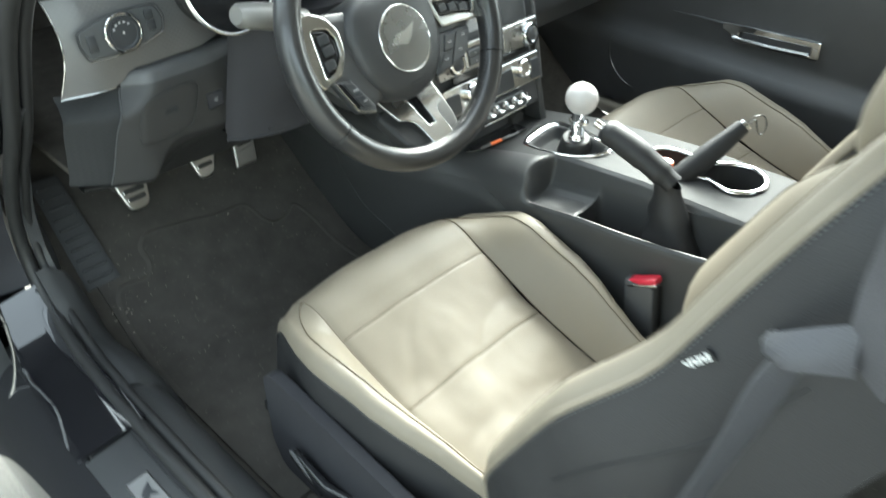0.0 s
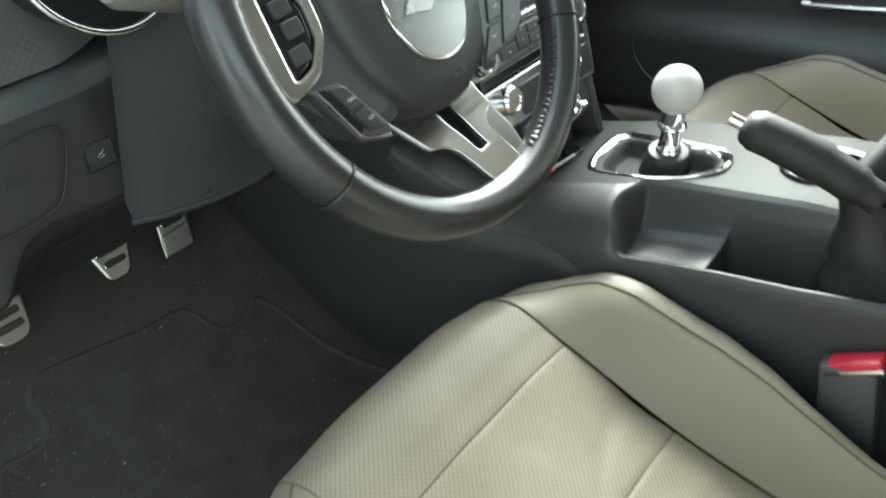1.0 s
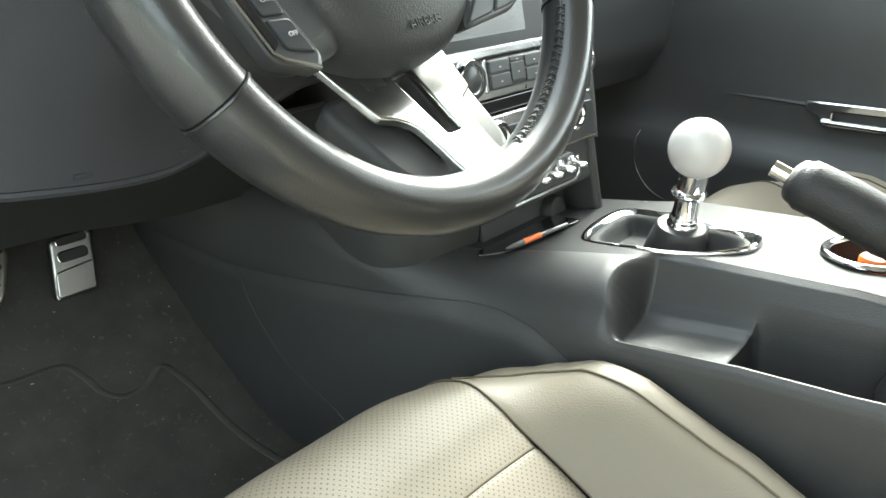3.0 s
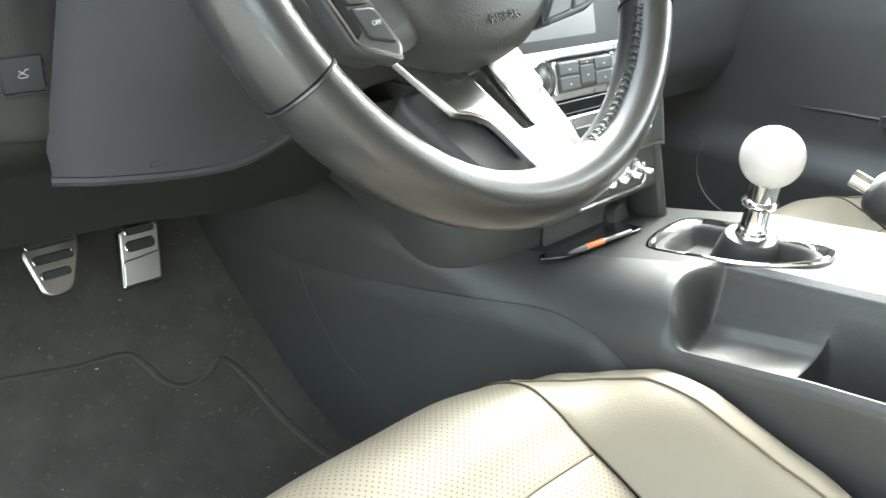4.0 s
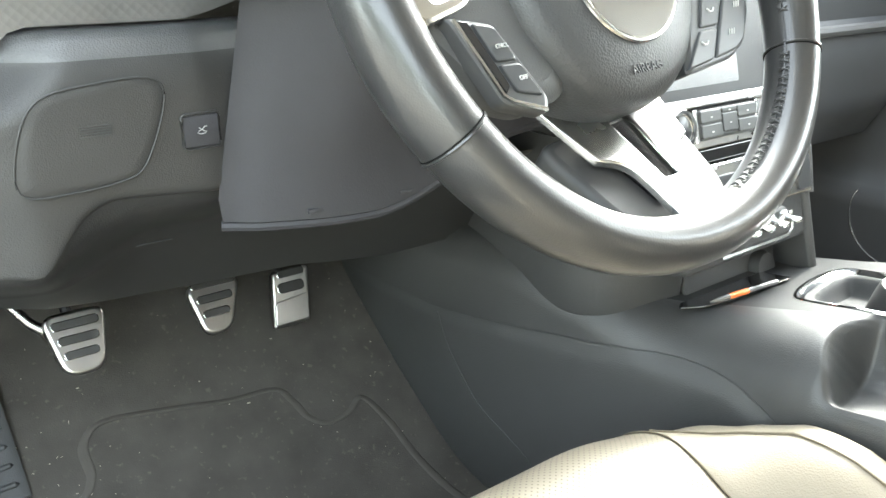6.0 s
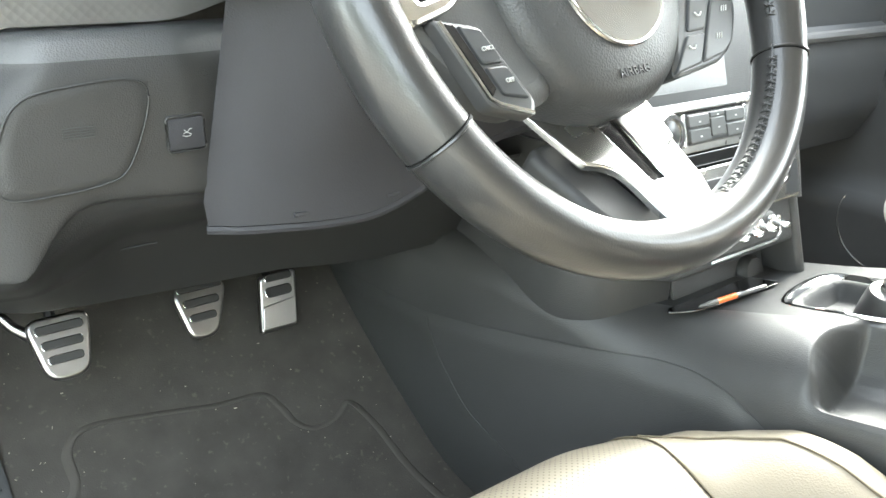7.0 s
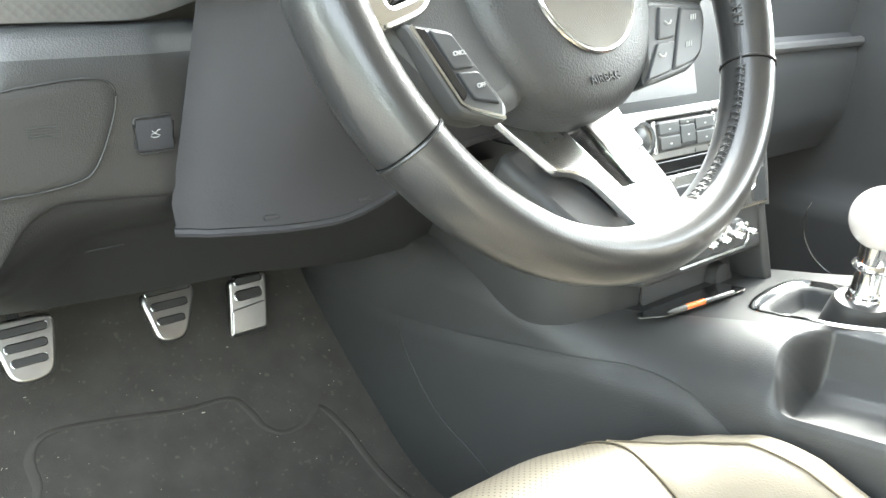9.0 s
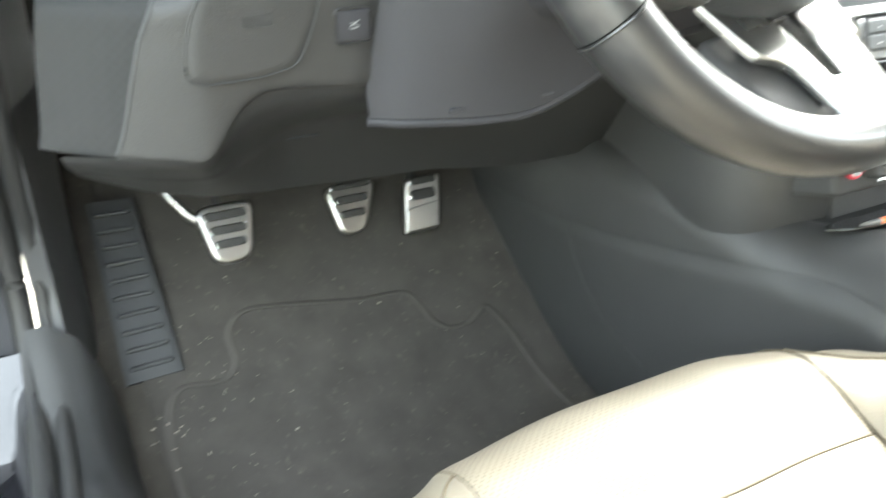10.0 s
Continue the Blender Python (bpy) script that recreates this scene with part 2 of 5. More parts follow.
def slab(points, depth, m=Matrix(), bevel=0.001):
    """A small star-shaped pad from z = 0 to depth with a rounded top edge."""
    cx, cy = sum(p[0] for p in points) / len(points), sum(p[1] for p in points) / len(points)
    reach = min(math.hypot(x - cx, y - cy) for x, y in points)
    rows = []
    for k, z in ((1.0, 0.0), (1.0, depth - bevel), (1 - 0.3 * bevel / reach, depth - 0.3 * bevel), (1 - bevel / reach, depth)):
        rows.append([(cx + (x - cx) * k, cy + (y - cy) * k, z) for x, y in points])
    bm = rings(rows, caps=False)
    bm.verts.ensure_lookup_table()
    n = len(points)
    for start, z in ((0, 0.0), (3 * n, depth)):
        mid = bm.verts.new((cx, cy, z))
        bm.verts.ensure_lookup_table()
        for i in range(n):
            f = bm.faces.new((bm.verts[start + i], bm.verts[start + (i + 1) % n], mid))
            f.material_index = 1
    bmesh.ops.recalc_face_normals(bm, faces=bm.faces[:])
    bm.transform(m)
    return bm


def smooth_line(points, steps=8, closed=False):
    """Catmull-Rom through the points."""
    P = [Vector(p) for p in points]
    n = len(P)
    out = []
    for i in range(n if closed else n - 1):
        p1, p2 = P[i], P[(i + 1) % n]
        p0 = P[i - 1] if (closed or i > 0) else p1 * 2 - p2
        p3 = P[(i + 2) % n] if (closed or i + 2 < n) else p2 * 2 - p1
        for k in range(steps):
            t = k / steps
            out.append(0.5 * (2 * p1 + (p2 - p0) * t + (2 * p0 - 5 * p1 + 4 * p2 - p3) * t * t + (3 * p1 - p0 - 3 * p2 + p3) * t ** 3))
    if not closed:
        out.append(P[-1])
    return out


def tube(points, radius, n=10, closed=False, squash=1.0, up=(0, 0, 1)):
    """A round bar along a line of points; radius is a number or one per point."""
    P = [Vector(p) for p in points]
    k = len(P)
    R = [radius] * k if isinstance(radius, (int, float)) else list(radius)
    sections = []
    for i, p in enumerate(P):
        a = P[(i + 1) % k] if (closed or i + 1 < k) else P[i]
        b = P[i - 1] if (closed or i > 0) else P[i]
        d = (a - b).normalized()
        s = d.cross(Vector(up))
        if s.length < 1e-4:
            s = d.cross(Vector((1, 0.1, 0)))
        s.normalize()
        w = s.cross(d)
        sections.append([p + R[i] * (math.cos(q) * s + squash * math.sin(q) * w) for q in (2 * math.pi * j / n for j in range(n))])
    if closed:
        sections.append(sections[0])
        bm = rings(sections, caps=False)
        bmesh.ops.remove_doubles(bm, verts=bm.verts[:], dist=1e-6)
        return bm
    return rings(sections)


def turned(profile, n=32, m=Matrix()):
    """A turned body: (radius, height) pairs about z."""
    bm = rings([[(max(r, 1e-5) * math.cos(2 * math.pi * j / n), max(r, 1e-5) * math.sin(2 * math.pi * j / n), z) for j in range(n)] for r, z in profile])
    bm.transform(m)
    return bm


def oval(rx, ry, n=28, power=2.5, cx=0.0, cy=0.0):
    pts = []
    for j in range(n):
        a = 2 * math.pi * j / n
        c, s = math.cos(a), math.sin(a)
        pts.append((cx + rx * math.copysign(abs(c) ** (2 / power), c), cy + ry * math.copysign(abs(s) ** (2 / power), s)))
    return pts


def rounded(points, r, segs=4):
    """The outline with its corners rounded."""
    out = []
    n = len(points)
    for i in range(n):
        p, a, b = Vector(points[i]), Vector(points[i - 1]), Vector(points[(i + 1) % n])
        u, v = (a - p), (b - p)
        q = min(r, u.length * 0.45, v.length * 0.45)
        s, e = p + u.normalized() * q, p + v.normalized() * q
        for k in range(segs + 1):
            t = k / segs
            w = (1 - t) ** 2 * s + 2 * t * (1 - t) * p + t * t * e
            out.append((w.x, w.y))
    return out


def joined(bms):
    me = bpy.data.meshes.new("tmp")
    out = bmesh.new()
    for b in bms:
        b.to_mesh(me)
        out.from_mesh(me)
        b.free()
        me.clear_geometry()
    bpy.data.meshes.remove(me)
    return out


def clamp01(x):
    return max(0.0, min(1.0, x))


def ease(x):
    x = clamp01(x)
    return x * x * (3 - 2 * x)


def lerp(a, b, t):
    return a + (b - a) * t


def curve_at(table, x):
    """Straight-line table lookup."""
    if x <= table[0][0]:
        return table[0][1]
    for (a, p), (b, q) in zip(table, table[1:]):
        if x <= b:
            return p + (q - p) * (x - a) / (b - a)
    return table[-1][1]


def words(text, size, m, parent, mat, name="lettering", depth=0.0004):
    cu = bpy.data.curves.new(name, "FONT")
    cu.body, cu.size, cu.align_x, cu.align_y, cu.extrude = text, size, "CENTER", "CENTER", depth
    tmp = bpy.data.objects.new(name, cu)
    scene.collection.objects.link(tmp)
    bpy.context.view_layer.update()
    me = bpy.data.meshes.new_from_object(tmp.evaluated_get(bpy.context.evaluated_depsgraph_get()))
    bpy.data.objects.remove(tmp)
    bm = bmesh.new()
    bm.from_mesh(me)
    bpy.data.meshes.remove(me)
    bm.transform(m)
    return part(name, bm, mat, parent, "", smooth=False)


# ---- unseen trees, added to cut the light from the left ----
def build_shade_tree():
    rng = random.Random(11)
    e = thing("tree", (-6.0, -2.0, -0.24), "unseen leafy green tree added to block light beside the car", "tree", "trees beside the car")
    base = Vector((-6.0, -2.0, -0.24))
    limbs = [tube([base, base + Vector((0.05, 0.03, 0.9)), base + Vector((-0.03, 0.08, 1.9)), base + Vector((0.05, 0.02, 3.0))], [0.17, 0.13, 0.10, 0.04], 10)]
    tips = [base + Vector((0.05, 0.02, 3.2))]
    for k in range(9):
        a, z = k * 2.4, 1.0 + 0.2 * k
        tip = base + Vector((math.cos(a) * rng.uniform(0.9, 1.5), math.sin(a) * rng.uniform(0.9, 1.5), z + rng.uniform(0.5, 1.1)))
        limbs.append(tube([base + Vector((0, 0.04, z)), base.lerp(tip, 0.5) + Vector((0, 0, z * 0.3)), tip], [0.06, 0.04, 0.015], 7))
        tips += [tip, base.lerp(tip, 0.7) + Vector((0, 0, 0.35))]
    part("trunk", joined(limbs), M_BARK, e)
    verts, faces = [], []
    for c in tips:
        r = rng.uniform(0.45, 0.75)
        for _ in range(170):
            d = Vector((rng.gauss(0, 1), rng.gauss(0, 1), rng.gauss(0, 0.8)))
            p = c + d.normalized() * r * rng.random() ** 0.4
            u = Vector((rng.gauss(0, 1), rng.gauss(0, 1), rng.gauss(0, 1))).normalized()
            w = u.orthogonal().normalized()
            h, k = rng.uniform(0.06, 0.11), len(verts)
            verts += [p - u * h, p + w * h * 0.45, p + u * h, p - w * h * 0.45]
            faces.append((k, k + 1, k + 2, k + 3))
    me = bpy.data.meshes.new("crown")
    me.from_pydata(verts, [], faces)
    bm = bmesh.new()
    bm.from_mesh(me)
    bpy.data.meshes.remove(me)
    part("crown", bm, M_LEAF, e, "dark green leaves", smooth=False)
    return e


tree = build_shade_tree()
for x, y, turn in ((-5.2, -5.6, 70), (-6.6, 1.6, 150), (-5.6, 4.6, 230), (-2.6, -7.6, 300), (-7.4, -4.2, 110)):
    copy_thing(tree, pose(x, y, -0.24, 0, 0, turn))

# ---- the car's shell ----
FLOOR = 0.06


def floor_z(y):
    return FLOOR + (0.0 if y < 0.36 else (y - 0.36) ** 2 / 0.24 if y < 0.48 else 0.06 + (y - 0.48) * 0.85)


carpet = part("floor", sheet(lambda u, v: (lerp(-0.36, 1.10, u), lerp(-1.85, 0.95, v), floor_z(lerp(-1.85, 0.95, v))), 20, 70, thick=-0.02), M_CARPET)
tagged(carpet, "black carpeted car floor with crumbs and lint", "floor", kind="structure")
ground = part("ground", sheet(lambda u, v: (lerp(-60, 60, u), lerp(-60, 60, v), -0.24), 8, 8), M_GROUND)
tagged(ground, "pale concrete ground outside the car", "ground", kind="structure")


def profile_run(profile, ys, shift=lambda y: (0.0, 0.0)):
    """A sill-like bar: a closed (x, z) profile swept along y."""
    return rings([[(x + shift(y)[0], y, z + shift(y)[1]) for x, z in profile] for y in ys])


SILL_Y = [-1.5, -0.8, -0.4, -0.2, 0.0, 0.15, 0.3, 0.4, 0.5]
sill = part("door_sill", profile_run([(-0.318, 0.05), (-0.322, 0.10), (-0.329, 0.138), (-0.342, 0.162), (-0.364, 0.177), (-0.395, 0.184), (-0.425, 0.181), (-0.485, 0.175), (-0.49, 0.05)], SILL_Y), M_PLASTIC)
tagged(sill, "black plastic door sill with a scuff plate", "door sill", kind="structure")

# roof, rear and front ends closing the cabin
roof = part("ceiling", sheet(lambda u, v: (lerp(-0.26, 0.99, u), lerp(-1.75, 0.0, v), 1.08 - 0.06 * (2 * u - 1) ** 2 - 0.05 * (2 * v - 1) ** 2), 10, 10, thick=0.03), M_FABRIC)
tagged(roof, "grey cloth headliner of the car", "ceiling", kind="structure")
for name, x0, x1 in (("wall_left", -0.44, -0.15), ("wall_right", 1.16, 0.88)):
    quarter = part(name, sheet(lambda u, v: (lerp(x0, x1, ease((v - 0.65) / 0.35)), lerp(-1.02, -1.85, u), lerp(0.0, 1.03, v)), 8, 16, thick=0.04), M_SOFT)
    tagged(quarter, "black trimmed side of the car behind the door", "wall", kind="structure")
rear = part("wall_rear", box((1.5, 0.05, 0.80), pose(0.37, -1.85, 0.42), 0.01), M_SOFT)
tagged(rear, "black trim behind the seats", "wall", kind="structure")
firewall = part("wall_front", box((1.5, 0.04, 0.8), pose(0.37, 0.95, 0.40), 0.01), M_CARPET)
tagged(firewall, "black carpeted bulkhead under the dashboard", "wall", kind="structure")


# ---- seats ----
def cushion_path():
    """Points (y, z) from the rear of the cushion over the front lip and down."""
    return [(-0.46, 0.20), (-0.36, 0.206), (-0.264, 0.219), (-0.13, 0.251), (0.0, 0.302), (0.04, 0.321), (0.075, 0.331), (0.103, 0.325), (0.124, 0.302), (0.131, 0.27), (0.132, 0.235)]


CUSHION = smooth_line([(0, y, z) for y, z in cushion_path()], 10)
CUM = [0.0]
for a, b in zip(CUSHION, CUSHION[1:]):
    CUM.append(CUM[-1] + (b - a).length)


def along(s):
    """Point on the cushion's middle line at s metres from its rear."""
    for i in range(len(CUM) - 1):
        if s <= CUM[i + 1]:
            return CUSHION[i].lerp(CUSHION[i + 1], (s - CUM[i]) / (CUM[i + 1] - CUM[i]))
    return CUSHION[-1]


def s_of_y(y):
    for i in range(len(CUM) - 1):
        if CUSHION[i + 1].y >= y:
            return lerp(CUM[i], CUM[i + 1], (y - CUSHION[i].y) / (CUSHION[i + 1].y - CUSHION[i].y))
    return CUM[-1]


def puff(u, v, edge=0.06, drop=0.005):
    """Sinks a sewn panel at its borders."""
    d = min(u, 1 - u) / edge
    e = min(v, 1 - v) / edge
    return -drop * ((1 - ease(d)) + (1 - ease(e)) * 0.8)


def half_width(s):
    return lerp(0.135, 0.153, clamp01(s / 0.45))


def corner_drop(x, y):
    return 0.009 * ease((y - 0.055) / 0.05) * math.exp(-((abs(x) - 0.15) / 0.05) ** 2)


def insert_panel(parent, y0, y1, name, label=""):
    s0, s1 = s_of_y(y0), s_of_y(y1) if y1 < 0.12 else CUM[-1]

    def f(u, v):
        s = lerp(s0, s1, v)
        p = along(s)
        w = half_width(s)
        x = lerp(-w, w, u)
        crown = 0.006 * (1 - (2 * u - 1) ** 2)
        worn = ease((0.02 - p.y) / 0.10)
        wr = 0.0028 * noise.noise(Vector((x * 12, p.y * 9, 1.3))) + worn * (0.0042 * noise.noise(Vector((x * 8 + p.y * 6, p.y * 13 - x * 7, 4))) - 0.0015 * math.exp(-(noise.noise(Vector((x * 5 + 3, p.y * 7, 9))) / 0.09) ** 2) + 0.0007 * noise.noise(Vector((x * 40, p.y * 34, 7))))
        return (x, p.y, p.z + crown - corner_drop(x, p.y) - 0.002 * worn + puff(u, v, 0.035, 0.0014) + wr)
    panel = part(name, sheet(f, 64, 48, uv=lambda u, v: (lerp(-0.15, 0.15, u), lerp(s0, s1, v))), M_PERF, parent, label)
    part("cross_seam", tube([Vector(f(0.01 + 0.98 * k / 40, 0)) + Vector((0, 0, 0.0002)) for k in range(41)], 0.0011, 6), M_PIPE, panel)
    return panel


def bolster_point(side, u, s, lift=0.0):
    """A point on the cushion's raised side: u 0 at the sewn edge, 0.7 on the crest, 1 at the dark skirt."""
    p = along(s)
    front = clamp01((p.y - 0.02) / 0.11)
    rise = curve_at([(-0.40, 0.06), (-0.30, 0.072), (-0.25, 0.080), (-0.20, 0.084), (-0.15, 0.080), (-0.10, 0.070), (-0.05, 0.055), (0.0, 0.031), (0.03, 0.008), (0.06, -0.008), (0.10, -0.016), (0.13, -0.016)], p.y)
    out = curve_at([(-0.40, 0.035), (-0.30, 0.046), (-0.24, 0.060), (-0.19, 0.078), (-0.14, 0.092), (0.0, 0.100), (0.03, 0.094), (0.06, 0.082), (0.09, 0.066), (0.12, 0.050), (0.14, 0.045)], p.y)
    near = ease((p.y + 0.06) / 0.10)
    out *= (1 - 0.12 * near - 0.2 * ease((p.y + 0.30) / 0.2)) if side < 0 else (1 + 0.06 * near)
    rise += (0.011 * math.exp(-((p.y + 0.035) / 0.06) ** 2) - 0.006 * ease((p.y - 0.03) / 0.05)) if side > 0 else 0.0
    a = clamp01(u / 0.7)
    dx, dz = out * 0.78 * a, rise * math.sin(a * math.pi / 2)
    if u > 0.7:
        b = (u - 0.7) / 0.3
        dx += out * 0.22 * math.sin(b * math.pi / 2)
        dz -= 0.024 * (1 - math.cos(b * math.pi / 2))
    back = -0.030 * front * (dx / 0.1) ** 2
    sink = -0.0010 * (1 - ease(u / 0.05)) - corner_drop(half_width(s) + dx, p.y)
    return Vector((side * (half_width(s) + dx), p.y + back, p.z + dz + sink + lift))


def bolster(parent, side):
    L = CUM[-1]
    return part("side_bolster", sheet(lambda u, v: bolster_point(side, u, v * L), 26, 70), M_TAN, parent, "smooth tan leather bolster")


def bolster_line(side, u, lift, s0=0.0, s1=None):
    L = CUM[-1] if s1 is None else s1
    return [bolster_point(side, u, lerp(s0, L, k / 59), lift) for k in range(60)]


RECLINE = radians(28)
BACK0 = Vector((0, -0.305, 0.235))
BACK_UP = Vector((0, -math.sin(RECLINE), math.cos(RECLINE)))
BACK_FWD = Vector((0, math.cos(RECLINE), math.sin(RECLINE)))
BACK_H = 0.75
BACK_SEAM = 0.40


def back_width(h):
    return curve_at([(0, 0.185), (0.12, 0.235), (0.25, 0.258), (0.38, 0.258), (0.46, 0.235), (0.55, 0.212), (0.66, 0.19), (0.72, 0.16), (0.75, 0.12)], h)


def back_surface(h, u):
    """Front face of the backrest, u -1..1 across: flat middle, bolsters coming forward."""
    w = back_width(h)
    x = u * w
    a = abs(u)
    fwd = -0.03 * (0.2 + 0.8 * ease(h / 0.15))
    if a > BACK_SEAM:
        b = (a - BACK_SEAM) / (1 - BACK_SEAM)
        fwd += 0.087 * math.sin(min(1, b / 0.81) * math.pi / 2) * (1 - 0.29 * ease((h - 0.36) / 0.14)) * (0.1 + 0.9 * ease(h / 0.2))
        if b > 0.81:
            fwd -= 0.016 * ((b - 0.81) / 0.19) ** 2
    fwd += 0.032 * ease((h - 0.38) / 0.36) - 0.042 * (1 - ease(h / 0.17))
    belly = 0.02 * math.sin(clamp01(h / BACK_H) * math.pi)
    return BACK0 + BACK_UP * h + BACK_FWD * (fwd + belly - 0.02) + Vector((x, 0, 0))


def back_panel(parent, h0, h1, u0, u1, mat, name, label="", nu=16, nv=14, uv=True):
    def f(u, v):
        p = back_surface(lerp(h0, h1, v), lerp(u0, u1, u))
        return p + BACK_FWD * puff(u, v, 0.08, 0.005)
    return part(name, sheet(f, nu, nv, uv=lambda u, v: (lerp(u0, u1, u) * 0.25, lerp(h0, h1, v))), mat, parent, label)


def build_seat():
    e = thing("bucket_seat", (0, -0.17, FLOOR), "tan leather bucket seat with black sides and perforated middle", "car seat", "front seats")
    insert_panel(e, -0.46, -0.262, "rear_insert")
    insert_panel(e, -0.262, -0.13, "middle_insert", "perforated tan leather panel, creased")
    insert_panel(e, -0.13, 0.0, "centre_insert", "perforated tan leather panel, creased")
    insert_panel(e, 0.0, 0.2, "front_insert")
    for side in (-1, 1):
        bolster(e, side)
        crest = [bolster_point(side, 0.57 * math.sqrt(max(0.0, 1 - (max(0.0, y - 0.005) / 0.085) ** 2)), s_of_y(y), 0.0006) for y in (lerp(0.0899, -0.33, (k / 79) ** 1.6) for k in range(80))]
        part("piping", tube(crest, 0.0011, 6), M_PIPE, e, "darker sewn seam")
        part("insert_seam", tube(bolster_line(side, 0.004, -0.0001, 0.05, s_of_y(0.128)), 0.0008, 8), M_PIPE, e)
        part("outer_piping", tube(bolster_line(side, 1.0, 0.0), 0.0022, 8), M_SEATDARK, e, "thin black piping")
        # dark skirt below the bolster

        def skirt(u, v, side=side):
            q = bolster_line_cache[side][min(59, int(round(v * 59)))]
            z = lerp(q[2], 0.13, u)
            return (q[0] + side * 0.012 * math.sin(u * math.pi), q[1] - 0.01 * u, z)
        bolster_line_cache[side] = bolster_line(side, 1.0, -0.002)
        part("side_skirt", sheet(skirt, 8, 59), M_SEATDARK, e, "black vinyl cushion side")
        part("side_valance", prism(rounded([(-0.47, 0.075), (0.04, 0.075), (0.062, 0.12), (0.060, 0.262), (0.042, 0.280), (0.0, 0.276), (-0.10, 0.264), (-0.25, 0.246), (-0.47, 0.24)], 0.015), 0.022,
                                   Matrix.Translation((side * 0.236 + (0.0 if side > 0 else -0.022), 0, 0)) @ Matrix(((0, 0, 1, 0), (1, 0, 0, 0), (0, 1, 0, 0), (0, 0, 0, 1))), 0.006, 3), M_COLUMN, e, "dull black seat side cover")
        rail = part("rail", box((0.035, 0.62, 0.03), pose(side * 0.19, -0.14, FLOOR + 0.015), 0.004), M_RUBBER, e)
    lever = part("height_lever", tube([(-0.252, -0.16, 0.150), (-0.274, -0.09, 0.155), (-0.274, -0.02, 0.175)], [0.006, 0.011, 0.008], 10, squash=1.3), M_BLACK, e, "black lever with a chrome strip")
    part("chrome_strip", tube([(-0.280, -0.09, 0.155), (-0.282, -0.06, 0.168), (-0.280, -0.022, 0.186)], 0.0026, 6), M_CHROME, lever)
    part("seat_pan", box((0.40, 0.50, 0.07), pose(0, -0.18, 0.14), 0.02), M_SOFT, e)
    # front apron under the lip

    def apron(u, v):
        x = lerp(-0.195, 0.225, u)
        y = 0.124 - 0.03 * (2 * u - 1) ** 2
        return (x, y - 0.02 * v, lerp(0.245, 0.11, v))
    part("front_apron", sheet(apron, 20, 6), M_SEATDARK, e)
    # backrest
    back_panel(e, 0.0, 0.17, -BACK_SEAM, BACK_SEAM, M_PERF, "lower_back_insert")
    back_panel(e, 0.17, 0.38, -BACK_SEAM, BACK_SEAM, M_PERF, "middle_back_insert")
    back_panel(e, 0.38, 0.75, -BACK_SEAM, BACK_SEAM, M_TAN, "upper_back_panel")
    for side in (-1, 1):
        lo, hi = (BACK_SEAM, 1.0) if side > 0 else (-1.0, -BACK_SEAM)
        back_panel(e, 0.0, 0.75, lo, hi, M_TAN, "back_bolster", "smooth tan leather bolster", 20, 40)
        part("back_seam", tube([back_surface(0.02 + 0.70 * k / 40, side * 0.86) + BACK_FWD * 0.0004 for k in range(41)], 0.0009, 6), M_PIPE, e)
        edge = [back_surface(0.75 * k / 40, side * 1.0) for k in range(41)]
        part("back_piping", tube(edge, 0.003, 6), M_TAN, e)

        def flank(u, v, side=side):
            p = back_surface(0.75 * v, side * 1.0)
            back = lerp(0.0, 0.15, u)
            return p - BACK_FWD * (back + 0.0) + Vector((side * 0.02 * math.sin(u * math.pi * 0.6) * (1 - u), 0, 0))
        cover = part("backrest_side", sheet(flank, 10, 30), M_SEATDARK, e, "black vinyl backrest side")
        part("side_seam", tube([flank(lerp(0.30, 0.52, k / 20), lerp(0.42, 0.76, k / 20)) + Vector((side * 0.0006, 0, 0)) for k in range(21)], 0.0012, 6), M_SEATDARK, cover)

    def rearface(u, v):
        uu = 2 * u - 1
        p = back_surface(0.75 * v, math.copysign(1.0, uu) if abs(uu) > 0.999 else (1.0 if uu > 0 else -1.0))
        p = p - BACK_FWD * 0.15
        return Vector((uu * back_width(0.75 * v), p.y, p.z)) - BACK_FWD * 0.02 * (1 - uu * uu)
    part("backrest_shell", sheet(rearface, 16, 20), M_SEATDARK, e, "black backrest rear")
    tag_at = back_surface(0.517, -1.0) - BACK_FWD * 0.016
    tag_m = Matrix.Translation(tag_at + Vector((-0.004, 0, 0))) @ pose(0, 0, 0, -52, 0, 0)
    tag = part("side_tag", box((0.003, 0.030, 0.011), tag_m, 0.001), M_RUBBER, e, "small dark tag with white print")
    for k in range(6):
        part("print_bar", box((0.0008, 0.0030, 0.0062 - 0.0008 * (k % 2)), tag_m @ pose(-0.0017, -0.0115 + 0.0046 * k, 0, 12 * (-1) ** k), 0), M_TAGPRINT, tag)
    stitches = []
    for k in range(150):
        h = 0.05 + 0.66 * k / 149
        a, b = (back_surface(h + d, -1.0) - BACK_FWD * 0.0045 + Vector((-0.0028, 0, 0)) for d in (0.0, 0.0026))
        stitches.append(tube([a, b], 0.0004, 5))
    part("edge_stitching", joined(stitches), M_TAG, e, "pale stitches along the backrest edge")["kind"] = "stuff"

